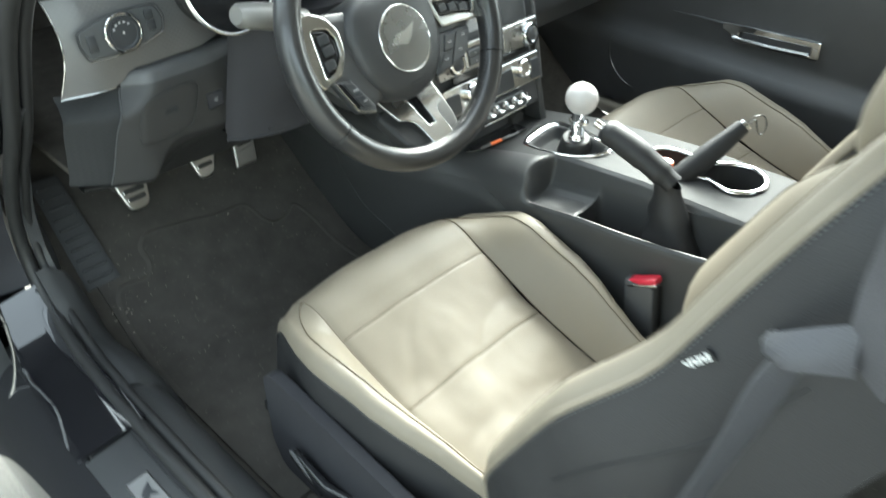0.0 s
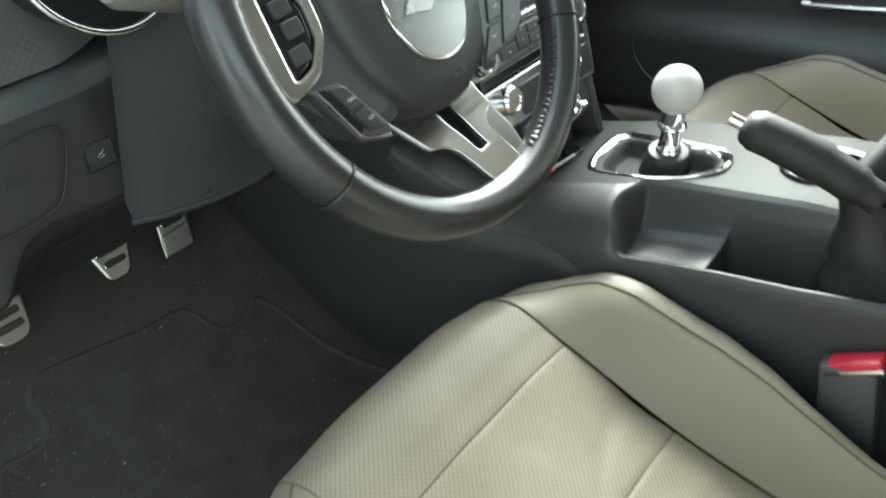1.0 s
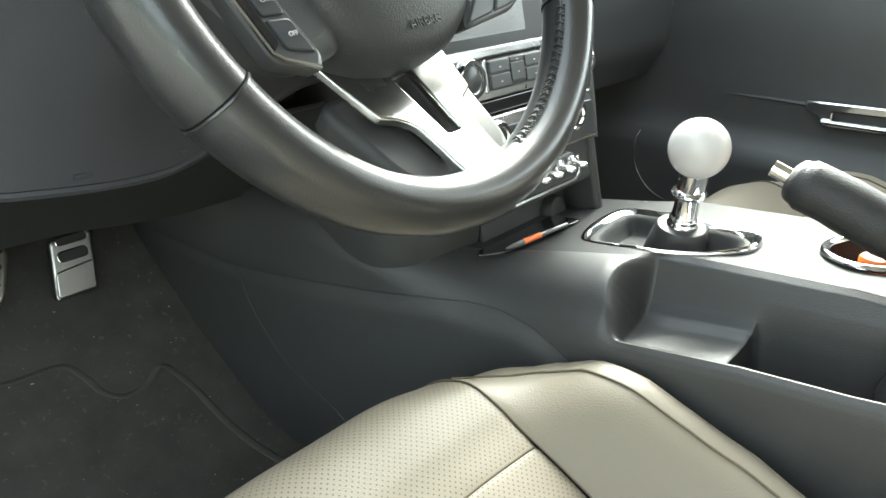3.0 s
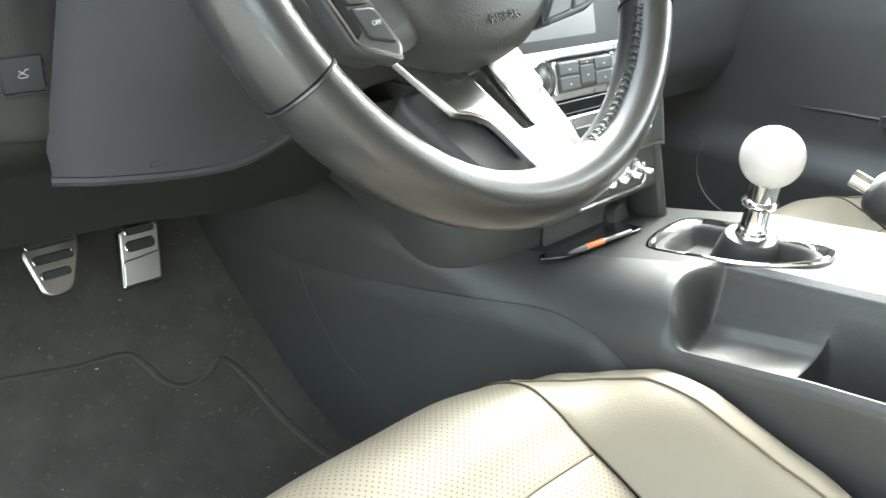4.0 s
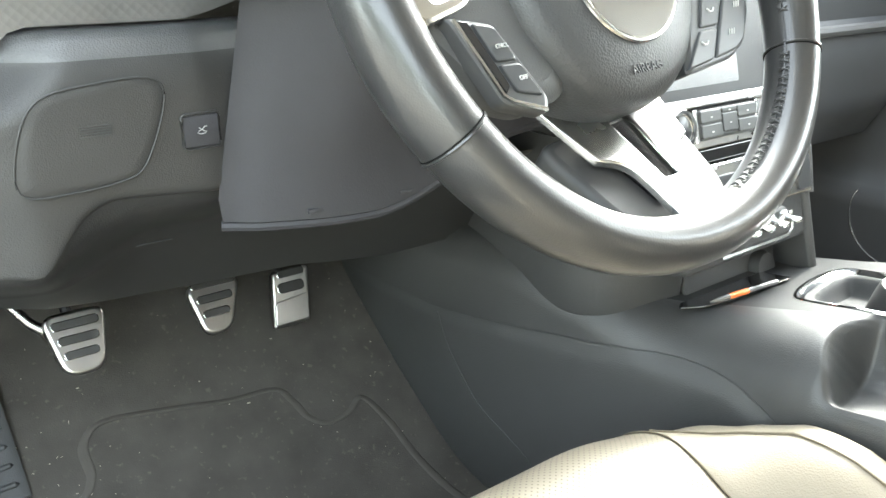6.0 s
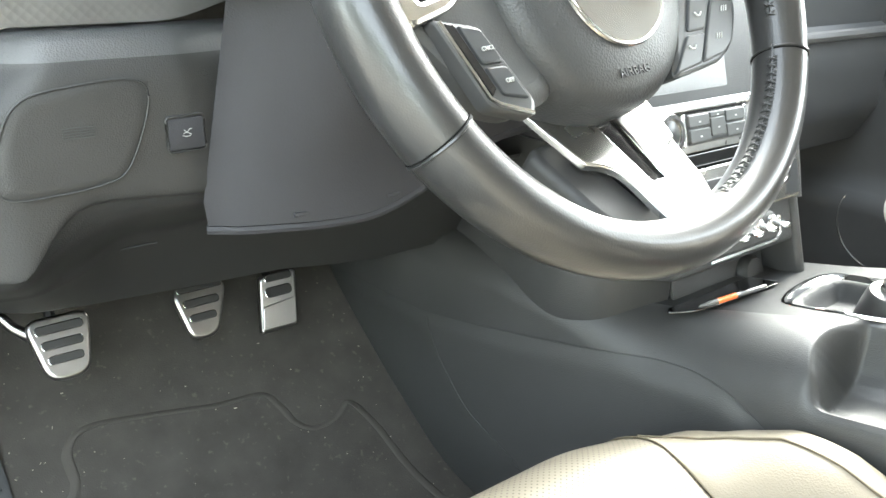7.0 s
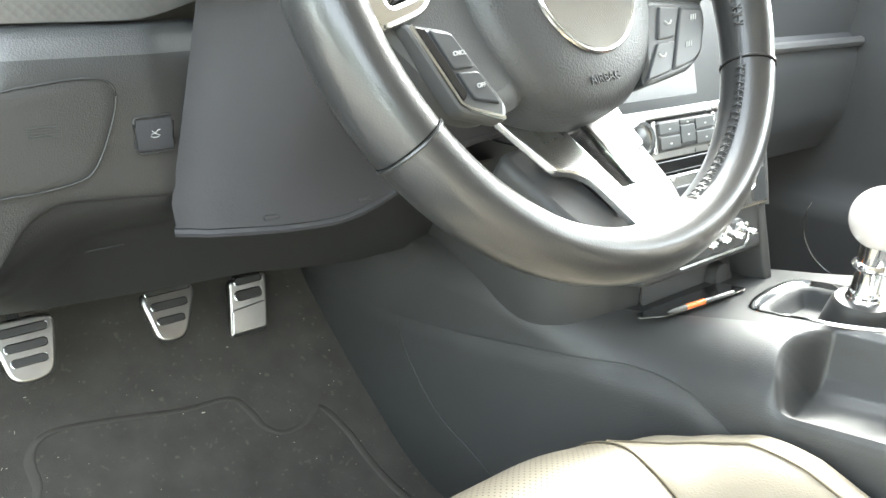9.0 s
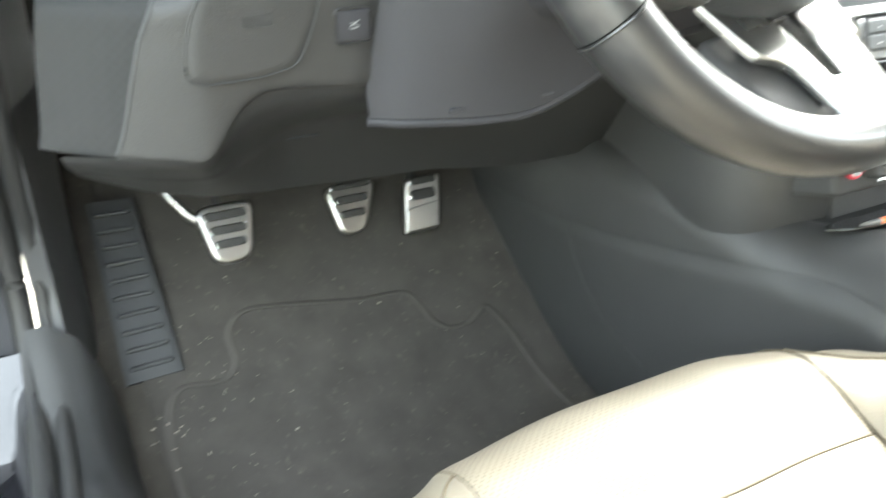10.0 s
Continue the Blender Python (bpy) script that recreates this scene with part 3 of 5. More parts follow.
    def head(u, v):
        a = 2 * math.pi * u
        h = lerp(0, 0.19, v)
        k = math.sin(math.pi * clamp01(0.08 + 0.84 * v)) ** 0.45
        c, s = math.cos(a), math.sin(a)
        x = 0.135 * k * math.copysign(abs(c) ** 0.7, c)
        d = 0.055 * k * math.copysign(abs(s) ** 0.8, s)
        return BACK0 + BACK_UP * (0.625 + h) + BACK_FWD * (0.026 + d + 0.01 * v) + Vector((x, 0, 0))
    part("headrest", sheet(head, 30, 18, close_u=True), M_TAN, e, "tan leather headrest")
    for side in (-1, 1):
        part("headrest_post", tube([BACK0 + BACK_UP * 0.62 + BACK_FWD * 0.0 + Vector((side * 0.06, 0, 0)), BACK0 + BACK_UP * 0.73 + BACK_FWD * 0.035 + Vector((side * 0.06, 0, 0))], 0.006, 10), M_CHROME, e)
    return e


bolster_line_cache = {}
driver_seat = build_seat()
passenger_seat = copy_thing(driver_seat, pose(0.722, -0.17, FLOOR))
tagged(passenger_seat, "tan leather passenger bucket seat beyond the console", "car seat")

# ---- steering wheel ----
LEAN_BACK = radians(25.7)
WHEEL = Matrix.Translation((0.043, 0.066, 0.697)) @ Matrix(((1, 0, 0, 0), (0, math.sin(LEAN_BACK), -math.cos(LEAN_BACK), 0), (0, math.cos(LEAN_BACK), math.sin(LEAN_BACK), 0), (0, 0, 0, 1))) @ Matrix.Rotation(radians(4), 4, "Z")
RIM_R, RIM_T = 0.171, 0.0162


def wheel_point(x, y, z=0.0):
    return WHEEL @ Vector((x, y, z))


def build_wheel():
    e = thing("steering_wheel", WHEEL.translation, "black leather three-spoke steering wheel with satin silver lower spoke", "steering wheel")

    def rim_t(a):
        return RIM_T * (1 + 0.10 * max(0, math.cos(2 * (a - 0.3))))

    def rim(u, v):
        a, b = 2 * math.pi * u, 2 * math.pi * v
        t = rim_t(a)
        return wheel_point((RIM_R + t * math.cos(b)) * math.cos(a), (RIM_R + t * math.cos(b)) * math.sin(a), 1.15 * t * math.sin(b))
    bm = sheet(rim, 120, 20, close_u=True)
    bmesh.ops.remove_doubles(bm, verts=bm.verts[:], dist=1e-6)
    bmesh.ops.recalc_face_normals(bm, faces=bm.faces[:])
    rim_ob = part("rim", bm, M_WHEEL, e, "worn black leather rim")
    for deg in (-29, 208, 62, 118):
        a = radians(deg)
        for off, r, mat, nm in ((-0.28, 0.0004, M_GAP, "seam"), (0.2, 0.0009, M_WHEEL, "seam_welt")):
            aa, t = a + radians(off), rim_t(a)
            ring = [wheel_point((RIM_R + 1.01 * t * math.cos(b)) * math.cos(aa), (RIM_R + 1.01 * t * math.cos(b)) * math.sin(aa), 1.16 * t * math.sin(b)) for b in (2 * math.pi * k / 28 for k in range(28))]
            part(nm, tube(ring, r, 6, closed=True), mat, rim_ob)
    stitches = []
    for lo, hi in ((-76, -28), (-20, 20), (160, 200)):
        for k in range(int((hi - lo) / 2.2)):
            for lean in (-1, 1):
                a = radians(lo + k * 2.2 + 0.15 * math.sin(k * 2.1))
                line = []
                for f in range(4):
                    b, a2 = radians(173 - f * 6.5), a + lean * radians(0.55) * (f - 1.5) / 1.5
                    r = RIM_R + (1.01 + 0.04 * math.sin(f * math.pi / 3)) * RIM_T * 1.04 * math.cos(b)
                    line.append(wheel_point(r * math.cos(a2), r * math.sin(a2), 1.2 * RIM_T * math.sin(b)))
                stitches.append(tube(line, [0.0004, 0.0007, 0.0007, 0.0004], 6))
        groove = []
        for k in range(40):
            a, b = radians(lerp(lo, hi, k / 39)), radians(163)
            r = RIM_R + 1.02 * RIM_T * math.cos(b)
            groove.append(wheel_point(r * math.cos(a), r * math.sin(a), 1.16 * RIM_T * math.sin(b)))
        stitches.append(tube(groove, 0.0006, 5))
    part("stitching", joined(stitches), M_WHEEL, rim_ob, "black cross stitching along the rim")["kind"] = "stuff"
    # airbag cover: rounded shield, domed
    outline = smooth_line([(0.0, 0.066, 0), (0.052, 0.06, 0), (0.078, 0.032, 0), (0.08, -0.005, 0), (0.07, -0.045, 0), (0.042, -0.078, 0), (0.0, -0.09, 0), (-0.042, -0.078, 0), (-0.07, -0.045, 0), (-0.08, -0.005, 0), (-0.078, 0.032, 0), (-0.052, 0.06, 0)], 6, closed=True)
    secs = []
    for k, z in ((1.0, -0.045), (1.0, -0.022), (0.985, -0.014), (0.94, -0.007), (0.85, -0.002), (0.6, 0.002), (0.3, 0.0035), (0.05, 0.004)):
        secs.append([wheel_point(p.x * k, p.y * k, z) for p in outline])
    hub = part("airbag_cover", rings(secs), M_COVER, e, "black grained airbag cover")
    part("emblem_ring", tube([wheel_point(0.003 + 0.042 * math.cos(a), 0.0445 * math.sin(a) - 0.0095, 0.003) for a in (2 * math.pi * k / 48 for k in range(48))], 0.0017, 8, closed=True), M_SATIN, hub, "thin silver ring")
    part("emblem_disc", prism(oval(0.041, 0.0435, 48, 2.0, 0.003, -0.0095), 0.003, WHEEL @ Matrix.Translation((0, 0, 0.0015)), 0.0005), M_DISC, hub, "dark polished disc")
    shape = rounded([(-0.026, -0.006), (-0.012, 0.006), (0.008, 0.008), (0.026, 0.014), (0.014, -0.004), (0.002, -0.012), (-0.012, -0.008)], 0.003)
    part("emblem", prism(shape, 0.0015, WHEEL @ Matrix.Translation((0, -0.006, 0.0045)), 0.0004), M_SATIN, hub, "plain silver badge")
    words("AIRBAG", 0.0078, WHEEL @ Matrix.Translation((0.0, -0.069, 0.0002)) @ Matrix.Rotation(radians(-6), 4, "X"), hub, M_COVER)
    # boss behind the cover and side spokes
    part("boss", turned([(0.06, -0.11), (0.066, -0.06), (0.07, -0.03), (0.06, -0.012)], 32, WHEEL), M_COVER, e)

    def plate(name, pts, r, depth, z, mat, parent, label="", bevel=0.0012, holes=()):
        if sum(a[0] * b[1] - b[0] * a[1] for a, b in zip(pts, pts[1:] + pts[:1])) < 0:
            pts = pts[::-1]
        if not holes:
            return part(name, slab(rounded(pts, r), depth, WHEEL @ Matrix.Translation((0, 0, z)), bevel), mat, parent, label)
        return part(name, prism(rounded(pts, r), depth, WHEEL @ Matrix.Translation((0, 0, z)), bevel, 2, holes=[rounded(h, 0.004) for h in holes]), mat, parent, label)
    left = plate("left_spoke", [(-0.05, 0.05), (-0.10, 0.062), (-0.16, 0.058), (-0.164, 0.0), (-0.140, -0.02), (-0.108, -0.064), (-0.082, -0.076), (-0.05, -0.07)], 0.012, 0.022, -0.034, M_SOFT, e, bevel=0.006)
    plate("silver_bracket", [(-0.160, 0.052), (-0.126, 0.073), (-0.100, 0.058), (-0.088, 0.036), (-0.091, 0.006), (-0.111, -0.018), (-0.144, -0.026), (-0.152, -0.005)], 0.008, 0.008, -0.011, M_SATIN, left, "satin silver bracket", 0.003,
          [[(-0.128, 0.048), (-0.106, 0.043), (-0.099, 0.028), (-0.102, 0.006), (-0.116, -0.009), (-0.133, -0.013), (-0.131, 0.015)]])
    plate("upper_pad", [(-0.127, 0.047), (-0.107, 0.042), (-0.100, 0.028), (-0.103, 0.007), (-0.116, -0.008), (-0.132, -0.012), (-0.130, 0.015)], 0.004, 0.005, -0.010, M_BLACK, left)
    for x, y in ((-0.116, 0.033), (-0.115, 0.018), (-0.120, 0.001)):
        plate("button", [(x - 0.008, y - 0.006), (x + 0.008, y - 0.006), (x + 0.008, y + 0.006), (x - 0.008, y + 0.006)], 0.002, 0.003, -0.0055, M_BUTTON, left, bevel=0.0008)
    pod = plate("lower_pod", [(-0.129, -0.021), (-0.100, -0.028), (-0.078, -0.072), (-0.082, -0.080), (-0.110, -0.070)], 0.004, 0.010, -0.014, M_PODGREY, left, "grey satin switch pod", 0.002)
    plate("dark_slot", [(-0.1225, -0.0245), (-0.117, -0.026), (-0.103, -0.0615), (-0.1065, -0.065)], 0.001, 0.003, -0.006, M_BLACK, pod, bevel=0.0005)
    part("silver_line", tube([wheel_point(x, y, -0.0035) for x, y in ((-0.1245, -0.0235), (-0.1085, -0.0655), (-0.1035, -0.0695), (-0.083, -0.0775))], 0.0013, 6), M_SATIN, pod)
    plate("key", [(-0.115, -0.027), (-0.102, -0.030), (-0.093, -0.049), (-0.107, -0.0485)], 0.002, 0.004, -0.006, M_BUTTON, pod, bevel=0.001)
    plate("key", [(-0.106, -0.050), (-0.092, -0.051), (-0.083, -0.070), (-0.100, -0.0655)], 0.002, 0.004, -0.006, M_BUTTON, pod, bevel=0.001)
    words("CNCL", 0.0032, WHEEL @ Matrix.Translation((-0.101, -0.041, -0.0016)), pod, M_WRITE)
    words("OFF", 0.0034, WHEEL @ Matrix.Translation((-0.0935, -0.059, -0.0016)), pod, M_WRITE)
    right = plate("right_spoke", [(0.05, 0.05), (0.10, 0.048), (0.162, 0.03), (0.166, -0.02), (0.135, -0.034), (0.104, -0.062), (0.06, -0.072), (0.05, -0.06)], 0.012, 0.022, -0.034, M_SOFT, e, bevel=0.006)
    plate("silver_bracket", [(0.056, 0.042), (0.12, 0.024), (0.172, 0.003), (0.178, -0.021), (0.155, -0.031), (0.118, -0.024), (0.078, -0.020)], 0.006, 0.008, -0.011, M_SATIN, right, "satin silver bracket", 0.003,
          [[(0.077, 0.018), (0.118, 0.008), (0.150, -0.004), (0.142, -0.017), (0.116, -0.010), (0.082, -0.005)]])
    plate("upper_pad", [(0.078, 0.017), (0.118, 0.007), (0.149, -0.0045), (0.142, -0.016), (0.116, -0.009), (0.083, -0.0045)], 0.003, 0.005, -0.010, M_BLACK, right)
    for x, y in ((0.091, 0.005), (0.109, 0.001), (0.128, -0.005)):
        plate("button", [(x - 0.007, y - 0.005), (x + 0.007, y - 0.005), (x + 0.007, y + 0.005), (x - 0.007, y + 0.005)], 0.002, 0.003, -0.0055, M_BUTTON, right, bevel=0.0008)
    plate("key_pad", [(0.066, -0.026), (0.129, -0.031), (0.127, -0.044), (0.110, -0.066), (0.092, -0.0745), (0.04, -0.079)], 0.006, 0.012, -0.0175, M_BUTTON, right, "black switch pad", 0.002)
    plate("key", [(0.078, -0.031), (0.099, -0.033), (0.085, -0.052), (0.066, -0.052)], 0.002, 0.006, -0.010, M_BUTTON, right)
    plate("key", [(0.065, -0.054), (0.084, -0.054), (0.070, -0.073), (0.042, -0.076)], 0.002, 0.006, -0.010, M_BUTTON, right)
    plate("key", [(0.101, -0.033), (0.126, -0.036), (0.109, -0.064), (0.096, -0.070), (0.072, -0.073)], 0.003, 0.006, -0.010, M_BUTTON, right)
    for x, y in ((0.081, -0.042), (0.065, -0.062)):
        part("key_mark", tube([wheel_point(x - 0.003, y + 0.001, -0.0036), wheel_point(x - 0.001, y - 0.001, -0.0036), wheel_point(x + 0.002, y - 0.001, -0.0036), wheel_point(x + 0.004, y + 0.001, -0.0036)], 0.0006, 5), M_WRITE, right)
    for x, y in ((0.110, -0.041), (0.096, -0.058)):
        for k in range(3):
            part("key_mark", tube([wheel_point(x - 0.003 + 0.0025 * k, y - 0.002, -0.0036), wheel_point(x - 0.001 + 0.0025 * k, y + 0.0015, -0.0036)], 0.0004, 5), M_WRITE, right)
    # lower silver spoke: two legs falling back towards the hub, joined at the rim
    slope = WHEEL @ Matrix.Translation((0.004, -0.158, 0.003)) @ Matrix.Rotation(radians(-31), 4, "X")
    half = smooth_line([(0.010, -0.005, 0), (0.018, -0.002, 0), (0.0205, 0.008, 0), (0.0215, 0.026, 0), (0.0235, 0.040, 0), (0.031, 0.049, 0), (0.040, 0.053, 0), (0.044, 0.060, 0), (0.052, 0.100, 0)], 3)
    face = [(p.x, p.y) for p in half] + [(-p.x, p.y) for p in reversed(half)]
    lower = part("lower_spoke", prism(face, 0.005, slope @ Matrix.Translation((0, 0, -0.003)), 0.0015, 3, holes=[rounded([(-0.0105, 0.097), (0.0105, 0.097), (0.0062, 0.029), (-0.0062, 0.029)], 0.002)]), M_SATIN, e, "two-legged satin silver spoke")
    part("slot_back", prism(rounded([(-0.03, 0.095), (0.03, 0.095), (0.016, 0.018), (-0.016, 0.018)], 0.005), 0.006, slope @ Matrix.Translation((0, 0, -0.0135)), 0.002), M_BLACK, lower)
    part("spoke_back", prism(rounded([(-0.062, 0.085), (0.062, 0.085), (0.052, 0.02), (0.036, -0.004), (-0.036, -0.004), (-0.052, 0.02)], 0.016), 0.016, slope @ Matrix.Translation((0, 0, -0.024)), 0.006, 4), M_RUBBER, lower)
    return e


build_wheel()


# ---- dashboard, driver's side ----
def knee_y(x):
    """Plan line of the lower dashboard: curves away towards the door."""
    return 0.292 + 0.55 * max(0.0, -0.235 - x) ** 1.3 + 0.25 * max(0.0, x + 0.12)


KNEE = smooth_line([(0.534, 0.018, 0), (0.528, 0.008, 0), (0.534, 0.002, 0), (0.56, 0.001, 0), (0.60, 0.0, 0), (0.612, 0.0, 0), (0.622, 0.0010, 0), (0.632, 0.0035, 0), (0.641, 0.0075, 0), (0.648, 0.0125, 0), (0.652, 0.020, 0), (0.653, 0.04, 0)], 6)


def knee_left(z):
    return -0.246 - 0.52 * max(0.0, min(0.10, 0.632 - z))


def knee_x(u, z):
    return lerp(knee_left(z), lerp(-0.108, -0.062, clamp01((z - 0.53) / 0.12)), u)


def arch_z(x):
    """Height of the lower dashboard's lip, an arch that drops towards the door."""
    return curve_at([(-0.33, 0.508), (-0.262, 0.500), (-0.249, 0.497), (-0.241, 0.498), (-0.234, 0.503), (-0.226, 0.512), (-0.218, 0.522), (-0.209, 0.531), (-0.200, 0.537), (-0.190, 0.540), (-0.176, 0.540), (-0.11, 0.534)], x)


def build_dashboard():
    e = thing("dashboard", (0.37, 0.45, 0.75), "black dashboard with grey patterned trim and silver centre stack", "dashboard")

    def knee(u, v):
        p = KNEE[min(len(KNEE) - 1, int(round(v * (len(KNEE) - 1))))]
        z, d = p.x, p.y
        x = knee_x(u, z)
        if z < 0.575:
            d *= ease((x + 0.245) / 0.035)
        d += 0.022 * ease((0.045 - x + knee_left(z)) / 0.045) ** 1.5 * ease((z - 0.595) / 0.035)
        return (x, knee_y(x) + d, z + (arch_z(x) - 0.531) * ease((0.585 - z) / 0.05))
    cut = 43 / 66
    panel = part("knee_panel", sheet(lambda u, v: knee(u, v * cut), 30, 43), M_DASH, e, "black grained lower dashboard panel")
    # Split from the panel so its lighter colour can replace light from above.
    part("knee_roll", sheet(lambda u, v: knee(u, cut + v * (1 - cut)), 30, 23), M_ROLL, e, "grained rolled edge over the knee panel, lightened as if lit")

    def dash_end(u, v):
        p = KNEE[int(round(v * 42))]
        edge = knee_left(p.x)
        z = p.x + (arch_z(edge) - 0.531) * ease((0.585 - p.x) / 0.05)
        x = lerp(edge - 0.001, lerp(-0.346, -0.325, clamp01((p.x - 0.53) / 0.09)), u)
        return (x, knee_y(x) + (p.y if p.x > 0.575 else 0.0) + 0.022 * ease((p.x - 0.595) / 0.035) + 0.002 + 0.014 * u ** 1.5, z + 0.008 * u * (1 - v))
    end = part("dash_end", sheet(dash_end, 14, 42), M_ENDTRIM, e, "dark patterned end of the dashboard")
    part("end_bead", tube([Vector(dash_end(0.0, k / 20)) + Vector((0, -0.001, 0)) for k in range(21)], 0.0016, 6), M_PLASTIC, end)

    def on_knee(x, z, d=0.0):
        return Vector((x, knee_y(x) - d, z))
    # fuse cover: a thin recessed joint line and small bars of print
    line = smooth_line([(-0.246, 0.553, 0), (-0.242, 0.588, 0), (-0.226, 0.612, 0), (-0.19, 0.619, 0), (-0.158, 0.620, 0), (-0.147, 0.611, 0), (-0.152, 0.588, 0), (-0.166, 0.560, 0), (-0.182, 0.552, 0), (-0.215, 0.549, 0)], 6, closed=True)
    cover = part("fuse_cover", sheet(lambda u, v: on_knee(-0.197 + (line[int(u * 59.999) % 60].x + 0.197) * (1 - v), 0.581 + (line[int(u * 59.999) % 60].y - 0.581) * (1 - v), 0.0012 if v > 0.04 else 0.0), 60, 10, close_u=True), M_DASH, panel)
    part("joint_line", tube([on_knee(p.x, p.y, 0.0008) for p in line], 0.0007, 6, closed=True), M_DASH, cover)
    for k in range(5):
        part("print_bar", box((0.02, 0.0006, 0.0008), Matrix.Translation(on_knee(-0.195, 0.592 - k * 0.0017, 0.0016)), 0), M_BUTTON, cover)
    sw = part("boot_switch", box((0.0265, 0.006, 0.023), Matrix.Translation(on_knee(-0.123, 0.579, -0.0027)), 0.0012, 3), M_COLUMN, panel, "black boot release button")
    part("switch_frame", tube([on_knee(-0.123 + a, 0.579 + b, 0.0004) for a, b in rounded([(-0.0145, -0.0128), (0.0145, -0.0128), (0.0145, 0.0128), (-0.0145, 0.0128)], 0.004)], 0.0013, 8, closed=True, squash=0.7), M_DASH, sw)
    part("car_mark", tube([on_knee(-0.123 + a * 0.55, 0.579 + b * 0.55, 0.0009) for a, b in ((-0.006, -0.002), (-0.004, 0.001), (0.0, 0.002), (0.003, 0.0), (0.006, -0.001), (0.004, -0.003), (-0.002, -0.0035))], 0.0003, 5, closed=True), M_WRITE, sw)
    part("car_mark", tube([on_knee(-0.123 + a * 0.55, 0.579 + b * 0.55, 0.0009) for a, b in ((-0.004, 0.005), (0.0, 0.002), (0.004, 0.006), (0.007, 0.006))], 0.0003, 5), M_WRITE, sw)

    # hollowed panel under the lip, a lit band first, then the dark cover over the pedals
    def under(u, v):
        x = lerp(-0.335, 0.215, u)
        lip = arch_z(x) - 0.002 if x < -0.07 else 0.515
        inner = curve_at([(-0.33, 0.478), (-0.3, 0.468), (-0.26, 0.459), (-0.24, 0.457), (-0.23, 0.458), (-0.20, 0.468), (-0.174, 0.484), (-0.152, 0.488), (-0.092, 0.490)], x)
        edge = curve_at([(-0.335, 0.444), (-0.30, 0.428), (-0.25, 0.413), (-0.20, 0.408), (-0.18, 0.407), (-0.10, 0.402), (-0.015, 0.398), (0.03, 0.391), (0.10, 0.383)], x)
        y0 = knee_y(min(x, -0.10)) + 0.006 * ease((x + 0.25) / 0.03)
        if v < 0.4:
            k = v / 0.4
            return (x + 0.010 * k, lerp(y0, 0.36, ease(k) * 0.5 + k * 0.5), lerp(lip, inner, k ** 0.8))
        k = (v - 0.4) / 0.6
        return (x + 0.010 + 0.02 * k, lerp(0.36, 0.44, k), lerp(inner, edge, k))
    part("under_panel", sheet(under, 80, 30), M_DASH, e, "black hollowed panel over the pedals")
    part("cover_mark", box((0.03, 0.0008, 0.0012), pose(-0.145, 0.367, 0.478, -30), 0), M_BUTTON, e)
    part("hush_panel", sheet(lambda u, v: (lerp(-0.33, 0.25, u), lerp(0.36, 0.92, v), 0.505), 10, 10, thick=0.01), M_CARPET, e)

    # patterned trim band with the lamp switch
    def band(u, v):
        x = lerp(-0.325 + 0.012 * math.sin(v * math.pi) + 0.016 * v, 0.02, u)
        z = lerp(0.655 - 0.018 * ease((-0.225 - x) / 0.03), lerp(0.762, 0.752, u), v) + 0.02 * ease((x + 0.13) / 0.1) * (1 - v)
        return (x, 0.313 + 0.25 * max(0, x + 0.12) * 0.6 + 0.02 * v + 0.5 * max(0.0, -0.27 - x) ** 1.2 - 0.006 * math.sin(v * math.pi), z)
    trim = part("trim_band", sheet(band, 30, 14), M_DASHTRIM, e, "grey patterned metal-look trim")
    part("trim_edge", tube([band(0.0, 1 - k / 12) for k in range(13)] + [band(k / 20, 0.0) for k in range(1, 5)], 0.0011, 6), M_SATIN, trim, "thin silver edge")
    SW = Matrix.Translation((-0.232, 0.309, 0.710)) @ Matrix.Rotation(radians(80), 4, "X")
    bezel = part("lamp_switch", prism(rounded([(-0.056, 0.013), (-0.02, 0.023), (0.03, 0.025), (0.054, 0.022), (0.061, 0.004), (0.055, -0.013), (0.02, -0.023), (-0.02, -0.025), (-0.050, -0.023), (-0.057, -0.006)], 0.006), 0.006, SW @ Matrix.Translation((0, 0, -0.002)), 0.0015), M_SWITCH, trim, "black headlamp switch with a chrome-ringed dial")
    part("switch_rim", tube([SW @ Vector((x, y, 0.0035)) for x, y in rounded([(-0.058, 0.014), (-0.02, 0.025), (0.03, 0.027), (0.056, 0.024), (0.063, 0.004), (0.057, -0.014), (0.02, -0.025), (-0.02, -0.027), (-0.052, -0.025), (-0.059, -0.006)], 0.006)], 0.0012, 6, closed=True), M_PLASTIC, bezel)
    part("switch_edge", tube([SW @ Vector((x, y, 0.0042)) for x, y in ((-0.050, -0.0255), (-0.02, -0.0275), (0.02, -0.0255), (0.045, -0.0175), (0.056, -0.0140))], 0.0008, 6), M_SATIN, bezel, "thin silver edge")
    part("dial", turned([(0.024, 0.0), (0.024, 0.010), (0.0225, 0.0125), (0.019, 0.0125), (0.018, 0.011), (0.0, 0.011)], 40, SW), M_BUTTON, bezel)
    part("dial_ring", tube([SW @ Vector((0.0238 * math.cos(a), 0.0238 * math.sin(a), 0.0105)) for a in (2 * math.pi * k / 40 for k in range(40))], 0.0022, 8, closed=True), M_CHROME, bezel, "chrome ring")
    for k in range(5):
        a = radians(150 - 26 * k)
        part("dial_mark", box((0.003, 0.0022, 0.0004), SW @ Matrix.Translation((0.0135 * math.cos(a), 0.0135 * math.sin(a), 0.0114)), 0), M_WRITE, bezel)
